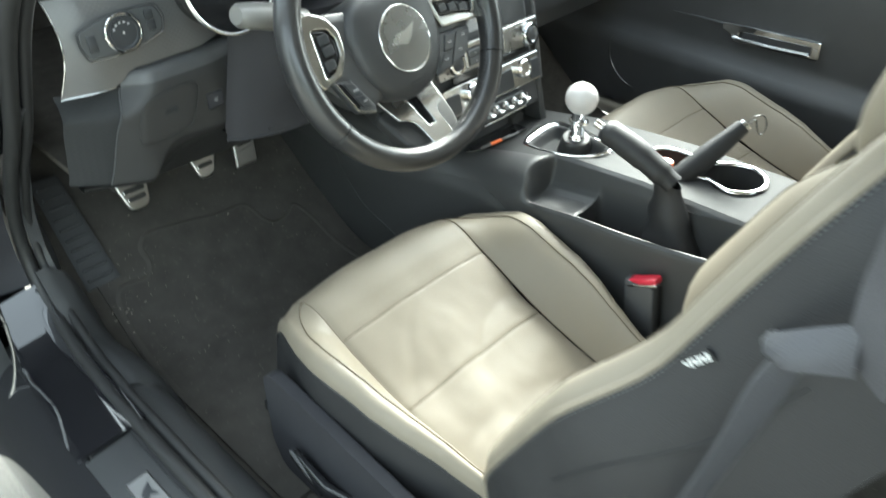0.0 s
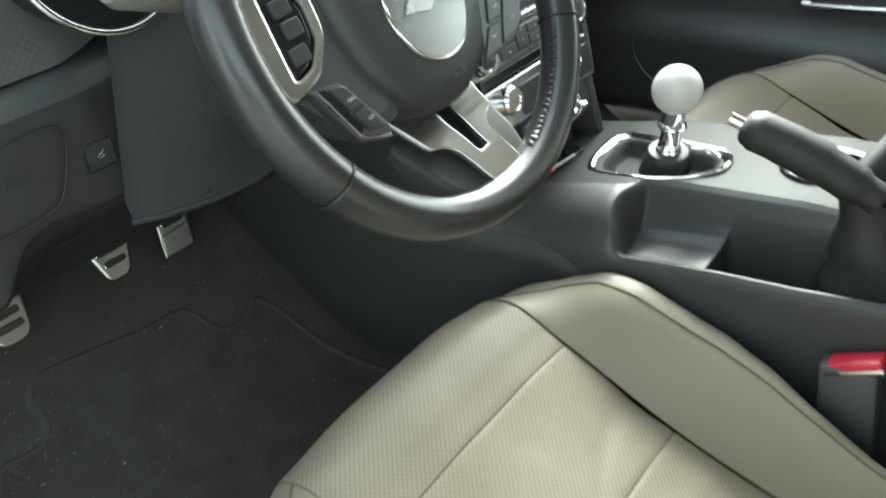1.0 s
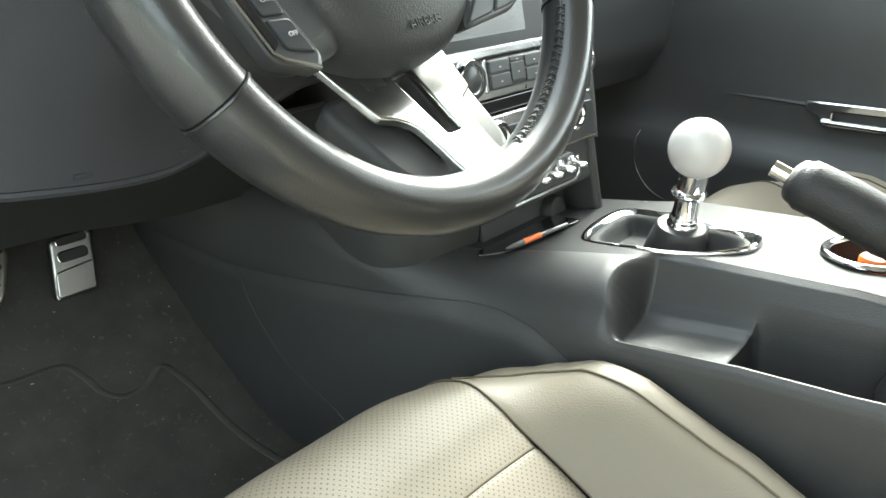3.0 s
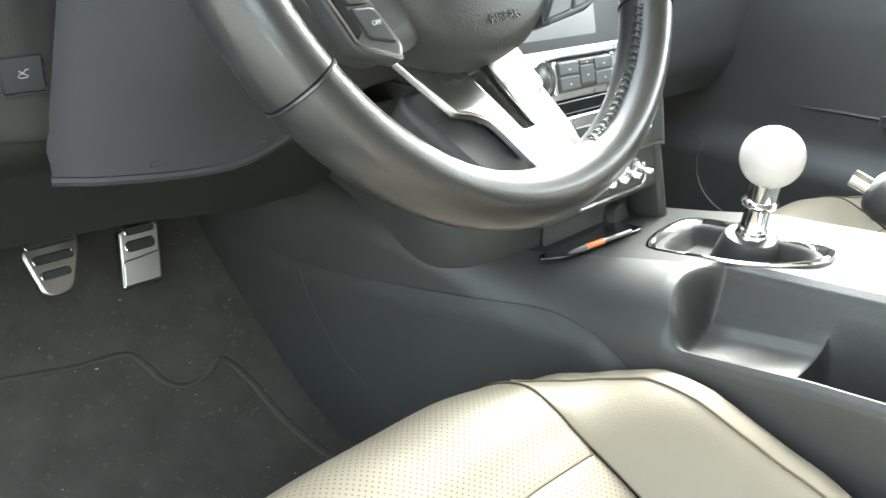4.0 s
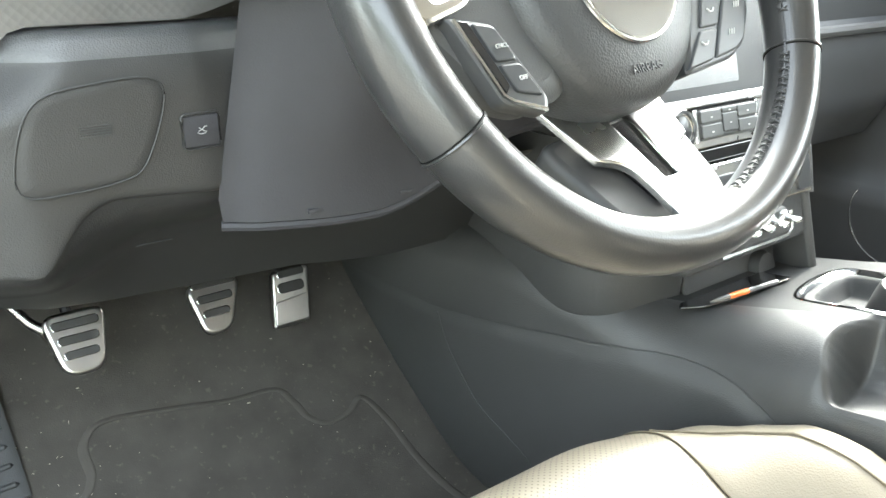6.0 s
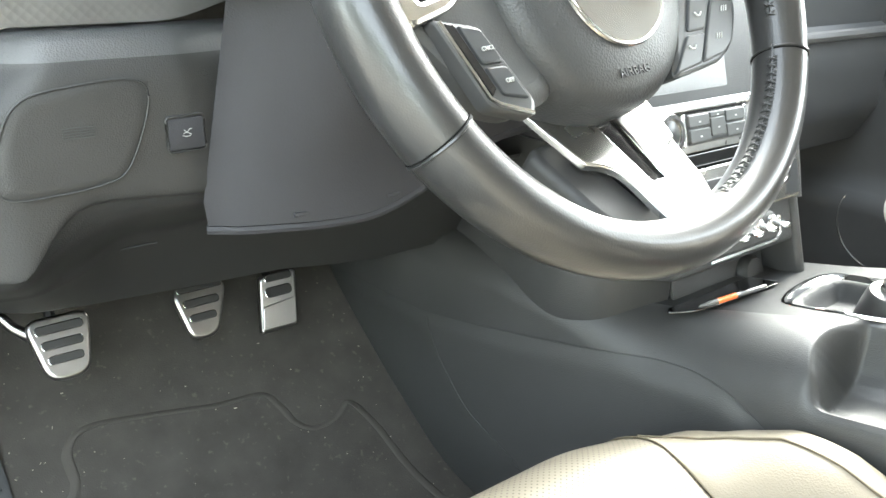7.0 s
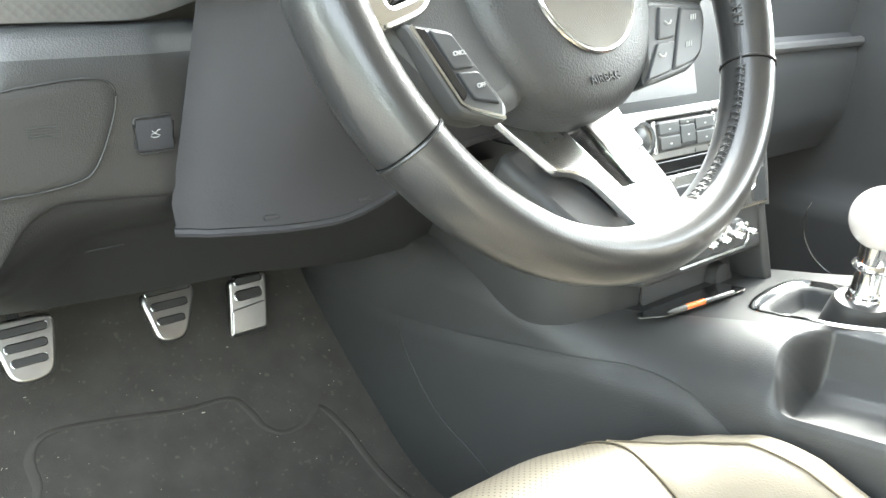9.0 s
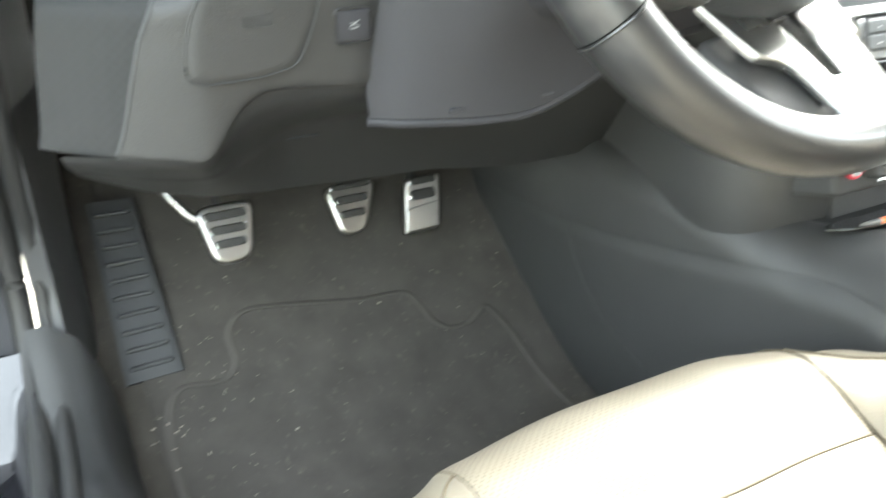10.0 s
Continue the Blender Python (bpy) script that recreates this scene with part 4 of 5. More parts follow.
    part("dial_mark", turned([(0.0018, 0.0112), (0.0018, 0.0116)], 10, SW), M_WRITE, bezel)
    part("lamp_key", box((0.012, 0.022, 0.003), SW @ Matrix.Translation((-0.042, -0.004, 0.005)), 0.001), M_BUTTON, bezel)
    part("lamp_key", box((0.012, 0.012, 0.003), SW @ Matrix.Translation((0.042, 0.012, 0.005)), 0.001), M_BUTTON, bezel)
    part("lamp_key", box((0.012, 0.012, 0.003), SW @ Matrix.Translation((0.042, -0.002, 0.005)), 0.001), M_BUTTON, bezel)
    # air vent above the band
    vent = part("air_vent", prism(rounded([(-0.296, 0.775), (-0.15, 0.768), (-0.145, 0.835), (-0.28, 0.84)], 0.01), 0.02, Matrix.Translation((0, 0.342, 0)) @ Matrix.Rotation(radians(90), 4, "X"), 0.002,
                                  holes=[rounded([(-0.286, 0.781), (-0.158, 0.775), (-0.154, 0.828), (-0.272, 0.832)], 0.006)]), M_PLASTIC, e, "black dashboard air vent")
    for k in range(4):
        part("slat", box((0.128, 0.016, 0.003), pose(-0.219, 0.336, 0.789 + k * 0.0115, 20), 0.001), M_COLUMN, vent)
    part("vent_back", box((0.16, 0.01, 0.06), pose(-0.23, 0.36, 0.805), 0.001), M_RUBBER, vent)
    part("vent_tab", box((0.028, 0.006, 0.008), pose(-0.232, 0.322, 0.80, 0, -4, 0), 0.002), M_CHROME, vent, "chrome vent tab")
    # instrument binnacle
    for cx in (-0.083, 0.150):
        ring = part("gauge_ring", tube([(cx + 0.069 * math.cos(a), 0.268 + 0.016 * math.sin(a), 0.751 + 0.069 * math.sin(a)) for a in (2 * math.pi * k / 60 for k in range(60))], 0.0030, 10, closed=True), M_CHROME, e, "chrome instrument ring")
        part("gauge_tunnel", turned([(0.068, 0.0), (0.063, -0.05), (0.057, -0.06), (0.001, -0.06)], 40, Matrix.Translation((cx, 0.268, 0.751)) @ Matrix.Rotation(radians(78), 4, "X")), M_BLACK, ring)

    def hood(u, v):
        x = lerp(-0.16, 0.25, u)
        return (x, lerp(0.19, 0.45, v), 0.835 + 0.02 * math.sin(u * math.pi) - 0.03 * v)
    part("binnacle_hood", sheet(hood, 20, 8, thick=0.015), M_SOFT, e)

    def top(u, v):
        x = lerp(-0.36, 1.12, u)
        return (x, lerp(0.33, 1.05, v), lerp(0.80, 0.84, ease(v * 4)) - 0.06 * v)
    part("dash_top", sheet(top, 30, 10, thick=0.02), M_SOFT, e)

    # steering column cover under the wheel
    def column(u, v):
        a = 2 * math.pi * u
        y = lerp(0.13, 0.40, v)
        w, h = lerp(0.055, 0.074, ease(v * 1.5)), lerp(0.05, 0.066, v)
        c, s = math.cos(a), math.sin(a)
        return (0.058 + w * math.copysign(abs(c) ** 0.6, c), y, lerp(0.655, 0.60, v) + h * math.copysign(abs(s) ** 0.7, s))
    part("column_shroud", sheet(column, 64, 24, close_u=True), M_COLUMN, e, "black steering column shroud")

    def kneepad(u, v):
        x = lerp(-0.118, 0.215, u)
        xx = lerp(x, lerp(-0.080, 0.20, u), v)
        bow = math.sin(u * math.pi)
        z = lerp(0.506 - 0.006 * bow + 0.045 * ease((x - 0.0) / 0.17), 0.700, v)
        xx += 0.006 * ease(1 - u / 0.08) * ease(1 - v / 0.10)
        return (xx, 0.268 - 0.012 * bow - 0.050 * ease(v) * ease(u / 0.4) + 0.014 * ease(1 - u / 0.3) + 0.006 * (1 - ease(u / 0.10)) + 0.01 * (1 - v), z)
    part("column_panel", sheet(kneepad, 40, 20), M_COLUMN, e, "black padded panel under the column")
    for u, w in ((0.22, 0.018), (0.46, 0.013)):
        p = Vector(kneepad(u, 0.035))
        part("panel_clip", box((w, 0.004, 0.004), Matrix.Translation(p + Vector((0, 0.0010, 0.0))), 0.001), M_COLUMN, e)
    part("panel_lip", tube([Vector(kneepad(k / 24, 0)) + Vector((0, 0.004, -0.004)) for k in range(25)], 0.0042, 8), M_COLUMN, e)

    def tuck(u, v):
        p = Vector(kneepad(lerp(0.1, 1.0, u), 0))
        return (p.x, p.y + 0.02 + 0.13 * v, p.z - 0.006 - 0.03 * v)
    part("panel_return", sheet(tuck, 24, 6), M_COLUMN, e)
    return e


build_dashboard()

# indicator stalk
stalk = thing("indicator_stalk", (-0.05, 0.19, 0.72), "thick grey indicator stalk beside the wheel", "stalk")
part("lever", tube([(-0.02, 0.19, 0.705), (-0.055, 0.19, 0.714), (-0.075, 0.19, 0.719), (-0.10, 0.19, 0.727), (-0.122, 0.19, 0.733), (-0.128, 0.19, 0.735)], [0.012, 0.017, 0.023, 0.022, 0.020, 0.015], 18, squash=0.8), M_STALK, stalk)

# ---- centre stack ----
STACK_TILT = radians(15)
STACK = Matrix.Translation((0.385, 0.178, 0.545)) @ Matrix(((1, 0, 0, 0), (0, math.sin(STACK_TILT), -math.cos(STACK_TILT), 0), (0, math.cos(STACK_TILT), math.sin(STACK_TILT), 0), (0, 0, 0, 1)))


def quad(x0, y0, x1, y1, r=0.003):
    return rounded([(x0, y0), (x1, y0), (x1, y1), (x0, y1)], r)


def build_stack():
    e = thing("centre_stack", (0.385, 0.22, 0.40), "silver and black centre stack with screen, knobs and toggles", "centre stack")
    part("housing", box((0.255, 0.25, 0.16), STACK @ Matrix.Translation((-0.032, 0.036, -0.088)), 0.010, 3), M_PLASTIC, e)
    part("switch_backing", box((0.215, 0.055, 0.10), STACK @ Matrix.Translation((-0.012, -0.108, -0.052)), 0.006, 3), M_PLASTIC, e)
    part("side_panel", box((0.014, 0.15, 0.12), STACK @ Matrix.Translation((0.090, -0.150, -0.058)), 0.005, 3), M_DASH, e, "padded black side panel")
    part("lower_body", box((0.165, 0.095, 0.13), STACK @ Matrix.Translation((0.009, -0.176, -0.112)), 0.006, 3), M_PLASTIC, e)
    part("side_bead", tube(smooth_line([STACK @ Vector(p) for p in ((0.096, 0.16, 0.004), (0.094, 0.06, 0.006), (0.092, -0.03, 0.006), (0.090, -0.09, 0.004))], 5), 0.0045, 10), M_SOFT, e, "padded black edge")
    scr = part("display", prism(quad(-0.160, 0.036, 0.006, 0.150, 0.004), 0.004, STACK @ Matrix.Translation((0, 0, -0.012)), 0.001), M_SCREEN, e, "glossy display screen with sky glare in its grey colour")
    part("display_bezel", prism(quad(-0.163, 0.028, 0.093, 0.156, 0.006), 0.006, STACK @ Matrix.Translation((0, 0, -0.0155)), 0.001), M_BUTTON, scr)
    part("silver_shelf", prism(quad(-0.163, 0.0175, 0.093, 0.027, 0.002), 0.012, STACK, 0.002), M_SATIN, e, "satin silver strip")
    radio = part("radio_panel", prism(quad(-0.163, -0.020, 0.093, 0.0165, 0.004), 0.006, STACK, 0.001), M_ALU, e, "silver radio panel")
    block = part("key_block", prism(quad(-0.094, -0.013, -0.002, 0.016, 0.006), 0.012, STACK, 0.003, 3), M_BUTTON, radio)
    for x in (-0.096, 0.0):
        part("silver_end", prism(quad(x - 0.003, -0.014, x + 0.003, 0.0165, 0.002), 0.011, STACK, 0.001), M_SATIN, radio)
    for x0, y0, x1, y1 in ((-0.092, 0.003, -0.061, 0.014), (-0.035, 0.003, -0.004, 0.014), (-0.092, -0.011, -0.061, 0.001), (-0.035, -0.011, -0.004, 0.001), (-0.0595, -0.008, -0.0365, 0.009), (-0.0595, 0.010, -0.0365, 0.0145)):
        key = part("key", prism(quad(x0, y0, x1, y1, 0.0015), 0.0025, STACK @ Matrix.Translation((0, 0, 0.0113)), 0.0008), M_SWITCH, block)
        part("key_mark", box((0.003, 0.0014, 0.0003), STACK @ Matrix.Translation(((x0 + x1) / 2, (y0 + y1) / 2 - 0.001, 0.0139)), 0), M_WRITE, key)
    for x, y, r in ((-0.127, 0.002, 1.0), (0.066, 0.0, 1.1)):
        knob = part("knob", turned([(0.0185 * r, 0.0), (0.0185 * r, 0.014), (0.0165 * r, 0.018), (0.013 * r, 0.018), (0.0125 * r, 0.016), (0.0, 0.016)], 36, STACK @ Matrix.Translation((x, y, 0.004))), M_CHROME, radio, "chrome-rimmed knob")
        part("knob_cap", turned([(0.0125 * r, 0.0155), (0.011 * r, 0.0165), (0.0, 0.0165)], 30, STACK @ Matrix.Translation((x, y, 0.004))), M_BUTTON, knob)
    for k in range(6):
        part("grille_bar", box((0.007, 0.0016, 0.002), STACK @ Matrix.Translation((-0.1035, 0.011 - k * 0.0042, 0.0065)), 0), M_RUBBER, radio)
    part("disc_slot", prism(quad(-0.13, -0.034, 0.07, -0.022, 0.002), 0.004, STACK, 0.001), M_BLACK, e)
    clim = part("climate_panel", prism(quad(-0.163, -0.088, 0.093, -0.036, 0.005), 0.008, STACK, 0.002), M_SATIN, e, "silver climate panel")
    for x, w in ((-0.142, 0.016), (-0.030, 0.042), (0.074, 0.013)):
        part("climate_pad", prism(quad(x - w, -0.084, x + w, -0.048, 0.005), 0.004, STACK @ Matrix.Translation((0, 0, 0.006)), 0.001), M_BUTTON, clim)
    for x in (-0.098, 0.038):
        part("climate_dial", turned([(0.017, 0.0), (0.017, 0.012), (0.0145, 0.015), (0.011, 0.015), (0.010, 0.0135), (0.0, 0.0135)], 30, STACK @ Matrix.Translation((x, -0.056, 0.006))), M_CHROME, clim, "chrome climate dial")
    rail = part("toggle_rail", prism(quad(-0.085, -0.124, 0.036, -0.094, 0.01), 0.012, STACK, 0.004, 3), M_PLASTIC, e)
    part("toggle_edge", tube([STACK @ Vector((x, y, 0.013)) for x, y in ((-0.085, -0.124), (0.027, -0.124), (0.036, -0.118), (0.036, -0.10))], 0.002, 6), M_SATIN, rail)
    for k in range(5):
        x = -0.072 + k * 0.024
        tg = part("toggle", box((0.011, 0.005, 0.020), STACK @ Matrix.Translation((x, -0.106, 0.021)) @ Matrix.Rotation(radians(18), 4, "X"), 0.0025, 3), M_CHROME, rail, "chrome toggle switch")
        part("toggle_base", turned([(0.009, 0.0), (0.008, 0.005), (0.005, 0.007)], 20, STACK @ Matrix.Translation((x, -0.106, 0.010))), M_SATIN, tg)
    cubby = part("lower_face", prism(quad(-0.075, -0.222, 0.090, -0.130, 0.003), 0.004, STACK @ Matrix.Translation((0, 0, -0.045)), 0.001), M_DASH, e, "black face of the lower cubby")
    sock = part("power_socket", turned([(0.019, 0.0), (0.019, 0.006), (0.015, 0.012), (0.0, 0.013)], 30, STACK @ Matrix.Translation((0.052, -0.165, -0.042))), M_RUBBER, cubby, "round black socket cover")
    start = part("start_button", turned([(0.0115, 0.0), (0.0115, 0.008), (0.0, 0.009)], 30, STACK @ Matrix.Translation((-0.104, -0.106, 0.0))), M_SATIN, e, "silver start button with a red ring")
    part("red_ring", tube([STACK @ Vector((-0.104 + 0.0125 * math.cos(a), -0.106 + 0.0125 * math.sin(a), 0.006)) for a in (2 * math.pi * k / 36 for k in range(36))], 0.0016, 6, closed=True), M_RED, start, "red ring")
    # column-side cheek, the rounded black block left of the cubby
    plan = smooth_line([(0.250, 0.56, 0), (0.232, 0.42, 0), (0.221, 0.33, 0), (0.221, 0.265, 0), (0.236, 0.218, 0), (0.264, 0.192, 0), (0.300, 0.180, 0), (0.309, 0.188, 0), (0.310, 0.26, 0), (0.310, 0.56, 0)], 5)
    part("cheek", rings([[(0.285 + (p.x - 0.285) * k, 0.29 + (p.y - 0.29) * k, z) for p in plan] for k, z in ((0.90, 0.336), (0.945, 0.347), (0.98, 0.362), (1.0, 0.39), (1.0, 0.44), (0.97, 0.53))]), M_CONSOLE, e, "rounded black block beside the cubby")
    return e


build_stack()

# ---- centre console ----
def top_z(y):
    return curve_at([(-0.6, 0.44), (-0.35, 0.43), (-0.165, 0.424), (-0.05, 0.412), (0.03, 0.403), (0.10, 0.386), (0.153, 0.375), (0.20, 0.374), (0.25, 0.382), (0.28, 0.389), (0.31, 0.395), (0.44, 0.402), (0.52, 0.415), (0.62, 0.45), (0.74, 0.50)], y)


def lip_z(y):
    """Height of the side pocket's outer lip, rising towards the rear."""
    return curve_at([(-0.36, 0.412), (-0.28, 0.396), (-0.19, 0.382), (-0.113, 0.373), (-0.02, 0.3565), (0.05, 0.347)], y)


def side_out(y):
    """How far the console's side swells out towards the dashboard."""
    return 0.05 * ease((y - 0.03) / 0.45)


def console_section(y):
    rear = ease((y + 0.372) / 0.03)
    gr = ease((0.035 - y) / 0.11)
    d = ease((-0.098 - y) / 0.018) * ease((y + 0.350) / 0.03)
    t, lip, out = top_z(y), lip_z(y), side_out(y)
    tight = ease((y - 0.10) / 0.14)
    high, wide = lerp(0.070, 0.045, tight), lerp(0.073, 0.100, gr) - 0.030 * tight
    pocket = [(0.2495, lip - 0.018), (0.2502, lip - 0.010), (0.2518, lip - 0.004), (0.2560, lip), (0.2600, lip - 0.0010), (0.2635, lip - 0.004 - 0.04 * d), (0.268, lip - 0.0062 - 0.11 * d),
              (0.292, lip - 0.007 - 0.125 * d), (0.312, lip - 0.0055 - 0.125 * d), (0.325, lip - 0.001 - 0.115 * d), (0.332, lip + 0.008 - 0.06 * d), (0.3355, lip + 0.022), (0.339, t - 0.012), (0.3415, t - 0.005), (0.349, t)]
    pts = [(0.238 - 0.3 * out, 0.06), (0.244 - 0.7 * out, 0.18), (0.2485 - out, min(0.30, t - high - 0.012))]
    pocket = [tuple(lerp(m, n, k / 4) for m, n in zip(p, q)) for p, q in zip(pocket, pocket[1:]) for k in range(4)] + [pocket[-1]]
    for i, (px, pz) in enumerate(pocket):
        a = (0.04 + 0.96 * i / (len(pocket) - 1)) * math.pi / 2
        g = rear * ease((0.011 + 0.14 * max(0.0, px - 0.262) - y) / 0.024)
        pts.append((lerp(0.249 - out + wide * (1 - math.cos(a)), px, g), lerp(t - high * (1 - math.sin(a)), pz, g)))
    edge = pts[-1][0]
    low = 0.10 * ease((0.205 - y) / 0.01)
    return pts + [(edge + 0.0008, t - 0.0015), (edge + 0.002, t - 0.002 - low), (0.505, t - 0.002 - low), (0.507, t - 0.001), (0.514, t - 0.003), (0.522, t - 0.014), (0.530, 0.30), (0.535, 0.06)]


CUPS = ((0.432, -0.158, 0.040), (0.452, -0.275, 0.045))


def cup_depth(x, y):
    best = 1e9
    for cx, cy, r in CUPS:
        best = min(best, math.hypot(x - cx, y - cy) - r)
    a, b = Vector(CUPS[0][:2]), Vector(CUPS[1][:2])
    p = Vector((x, y))
    k = clamp01((p - a).dot(b - a) / (b - a).length_squared)
    return min(best, (p - a.lerp(b, k)).length - 0.028)


# outline of the gear lever bezel, seen from above: wide in front, cut away behind on the driver's side
BEZEL = [(p.x, p.y) for p in smooth_line([(0.350, 0.070, 0), (0.357, 0.087, 0), (0.376, 0.098, 0), (0.415, 0.105, 0), (0.448, 0.105, 0), (0.464, 0.098, 0), (0.465, 0.082, 0), (0.456, 0.056, 0), (0.447, 0.020, 0), (0.440, -0.012, 0), (0.434, -0.045, 0),
                                          (0.423, -0.063, 0), (0.404, -0.069, 0), (0.384, -0.066, 0), (0.367, -0.050, 0), (0.354, -0.028, 0), (0.344, 0.004, 0), (0.343, 0.036, 0)], 4, closed=True)]
HOLE = [(lerp(0.403, x, 0.84) - 0.005, lerp(0.018, y, 0.83) - 0.004) for x, y in BEZEL]


def shifter_edge(x, y):
    """Signed distance to the opening inside the bezel, below zero within."""
    best, inside = 1e9, False
    for (ax, ay), (bx, by) in zip(HOLE, HOLE[1:] + HOLE[:1]):
        k = clamp01(((x - ax) * (bx - ax) + (y - ay) * (by - ay)) / ((bx - ax) ** 2 + (by - ay) ** 2))
        best = min(best, (x - ax - k * (bx - ax)) ** 2 + (y - ay - k * (by - ay)) ** 2)
        if (ay > y) != (by > y) and x < (bx - ax) * (y - ay) / (by - ay) + ax:
            inside = not inside
    return -math.sqrt(best) if inside else math.sqrt(best)


def build_console():
    e = thing("centre_console", (0.415, -0.1, FLOOR), "black plastic centre console with cup holders and side tray", "console")
    ys = [0.74 - 0.03 * k for k in range(18)] + [0.2 - 0.02 * k for k in range(8)] + [0.042 - 0.0015 * k for k in range(48)] + [-0.036 - 0.006 * k for k in range(10)] + [-0.094 - 0.0025 * k for k in range(12)] + [-0.13 - 0.015 * k for k in range(13)] + [-0.32 - 0.004 * k for k in range(16)] + [-0.40, -0.46, -0.55]
    part("body", rings([[(x, y, z) for x, z in console_section(y)] for y in ys]), M_CONSOLE, e, "black grained console body")

    def top(u, v):
        y = lerp(0.215, -0.50, v)
        x0 = console_section(y)[59][0]
        x = lerp(x0, 0.511, u)
        z = top_z(y) + 0.0002 * ease((x - x0) / 0.012)
        c = cup_depth(x, y)
        if c < 0.002:
            z -= 0.065 * ease((0.002 - c) / 0.012)
        if 0.33 < x < 0.46 and -0.08 < y < 0.10:
            s = shifter_edge(x, y)
            if s < 0:
                z -= 0.019 * ease(-s / 0.016)
        return (x, y, z)
    part("top_panel", sheet(top, 80, 250), M_TOP, e, "black console top panel")

    def outline(fn, cx, cy, lift, n=64):
        pts = []
        for k in range(n):
            a = 2 * math.pi * k / n
            lo, hi = 0.005, 0.16
            for _ in range(24):
                mid = (lo + hi) / 2
                if fn(cx + mid * math.cos(a), cy + mid * math.sin(a)) < 0:
                    lo = mid
                else:
                    hi = mid
            x, y = cx + lo * math.cos(a), cy + lo * math.sin(a)
            pts.append(Vector((x, y, top_z(y) + lift)))
        return pts
    loops = []
    for f, lift in ((1.06, -0.003), (1.04, 0.0008), (0.92, 0.0042), (0.7, 0.0056), (0.45, 0.0046), (0.15, 0.001), (-0.1, -0.007)):
        loops.append([(lerp(hx, x, f), lerp(hy, y, f), top_z(y) + lift * (0.35 + 0.65 * ease((x - 0.352) / 0.03)) + 0.0006) for (x, y), (hx, hy) in zip(BEZEL, HOLE)])
    part("lever_bezel", rings(loops, caps=False), M_CHROME, e, "chrome bezel round the gear lever")
    cups = outline(cup_depth, 0.444, -0.216, 0.003, 90)
    part("cup_rim", tube(smooth_line(cups[::3], 5, closed=True), 0.0045, 10, closed=True, squash=0.75), M_CHROME, e, "chrome cup holder rim")
    part("pen_tray", prism(rounded([(0.276, 0.018), (0.292, -0.004), (0.32, -0.011), (0.412, -0.018), (0.43, 0.034), (0.30, 0.034)], 0.004), 0.0016, Matrix.Translation((0, 0.14, top_z(0.14) + 0.0022)) @ Matrix.Rotation(radians(-14.8), 4, "X"), 0.0006), M_BLACK, e)
    def cover_edge(y):
        return curve_at([(-0.10, 0.19), (-0.04, 0.262), (0.0, 0.295), (0.037, 0.325), (0.071, 0.3395), (0.112, 0.344), (0.16, 0.338), (0.21, 0.330), (0.32, 0.314), (0.45, 0.298), (0.72, 0.29)], y)

    def body_x(y, z):
        pts = console_section(y)[:44]
        for (xa, za), (xb, zb) in zip(pts, pts[1:]):
            if za <= z < zb:
                return lerp(xa, xb, (z - za) / max(1e-6, zb - za))
        return pts[0][0] if z < pts[0][1] else pts[-1][0]

    def cover(u, v):
        y = lerp(-0.1, 0.72, u)
        z = lerp(0.062, cover_edge(y), v)
        return (body_x(y, z) - 0.0035 + 0.003 * ease((v - 0.93) / 0.07) - 0.004 * math.sin(math.pi * clamp01(v)), y, z)
    part("side_cover", sheet(cover, 120, 40), M_CONSOLE, e, "black lower side cover")
    joint = []
    for k in range(81):
        y = lerp(-0.09, 0.36, k / 80)
        z = cover_edge(y) + 0.0012
        joint.append((body_x(y, z) - 0.0006, y, z))
    part("cover_joint", tube(smooth_line(joint[::8], 8), [0.0007 * (1 - 0.75 * (k / 80) ** 1.2) for k in range(81)], 6), M_RUBBER, e)
    front = []
    for k in range(31):
        z = lerp(0.09, 0.295, k / 30)
        y = curve_at([(0.06, 0.20), (0.17, 0.312), (0.195, 0.372), (0.25, 0.42), (0.30, 0.44)], z)
        v = clamp01((z - 0.062) / (cover_edge(y) - 0.062))
        front.append((body_x(y, z) - 0.0040 - 0.004 * math.sin(math.pi * v), y, z))
    part("front_joint", tube(smooth_line(front[::5], 6), 0.0005, 6), M_RUBBER, e)
    part("tunnel", box((0.30, 1.0, 0.26), pose(0.41, -0.9, 0.18), 0.03, 3), M_CARPET, e)
    return e


build_console()

# gear lever
gear = thing("gear_lever", (0.405, 0.008, 0.40), "white ball gear knob on a chrome shaft", "gear lever")
GAX = (Vector((0.399, 0.001, 0.494)) - Vector((0.408, 0.010, 0.40))).normalized()
GM = Matrix.Translation((0.408, 0.010, 0.394)) @ GAX.to_track_quat("Z", "Y").to_matrix().to_4x4()
part("boot", turned([(0.034, -0.030), (0.032, -0.014), (0.0285, 0.004), (0.0262, 0.013), (0.0252, 0.017), (0.0232, 0.0195), (0.019, 0.0205)], 36, GM), M_RUBBER, gear, "black rubber boot")
part("shaft", turned([(0.0152, 0.0185), (0.0155, 0.0222), (0.0146, 0.0238), (0.0140, 0.0250), (0.0142, 0.027), (0.0138, 0.0285), (0.0130, 0.030), (0.0121, 0.032), (0.0118, 0.0505), (0.0158, 0.0525), (0.0170, 0.055), (0.0158, 0.0575), (0.0132, 0.0595), (0.0138, 0.080)], 36, GM), M_CHROME, gear, "stepped chrome shaft")
ball = bmesh.new()
bmesh.ops.create_uvsphere(ball, u_segments=48, v_segments=32, radius=0.0284)
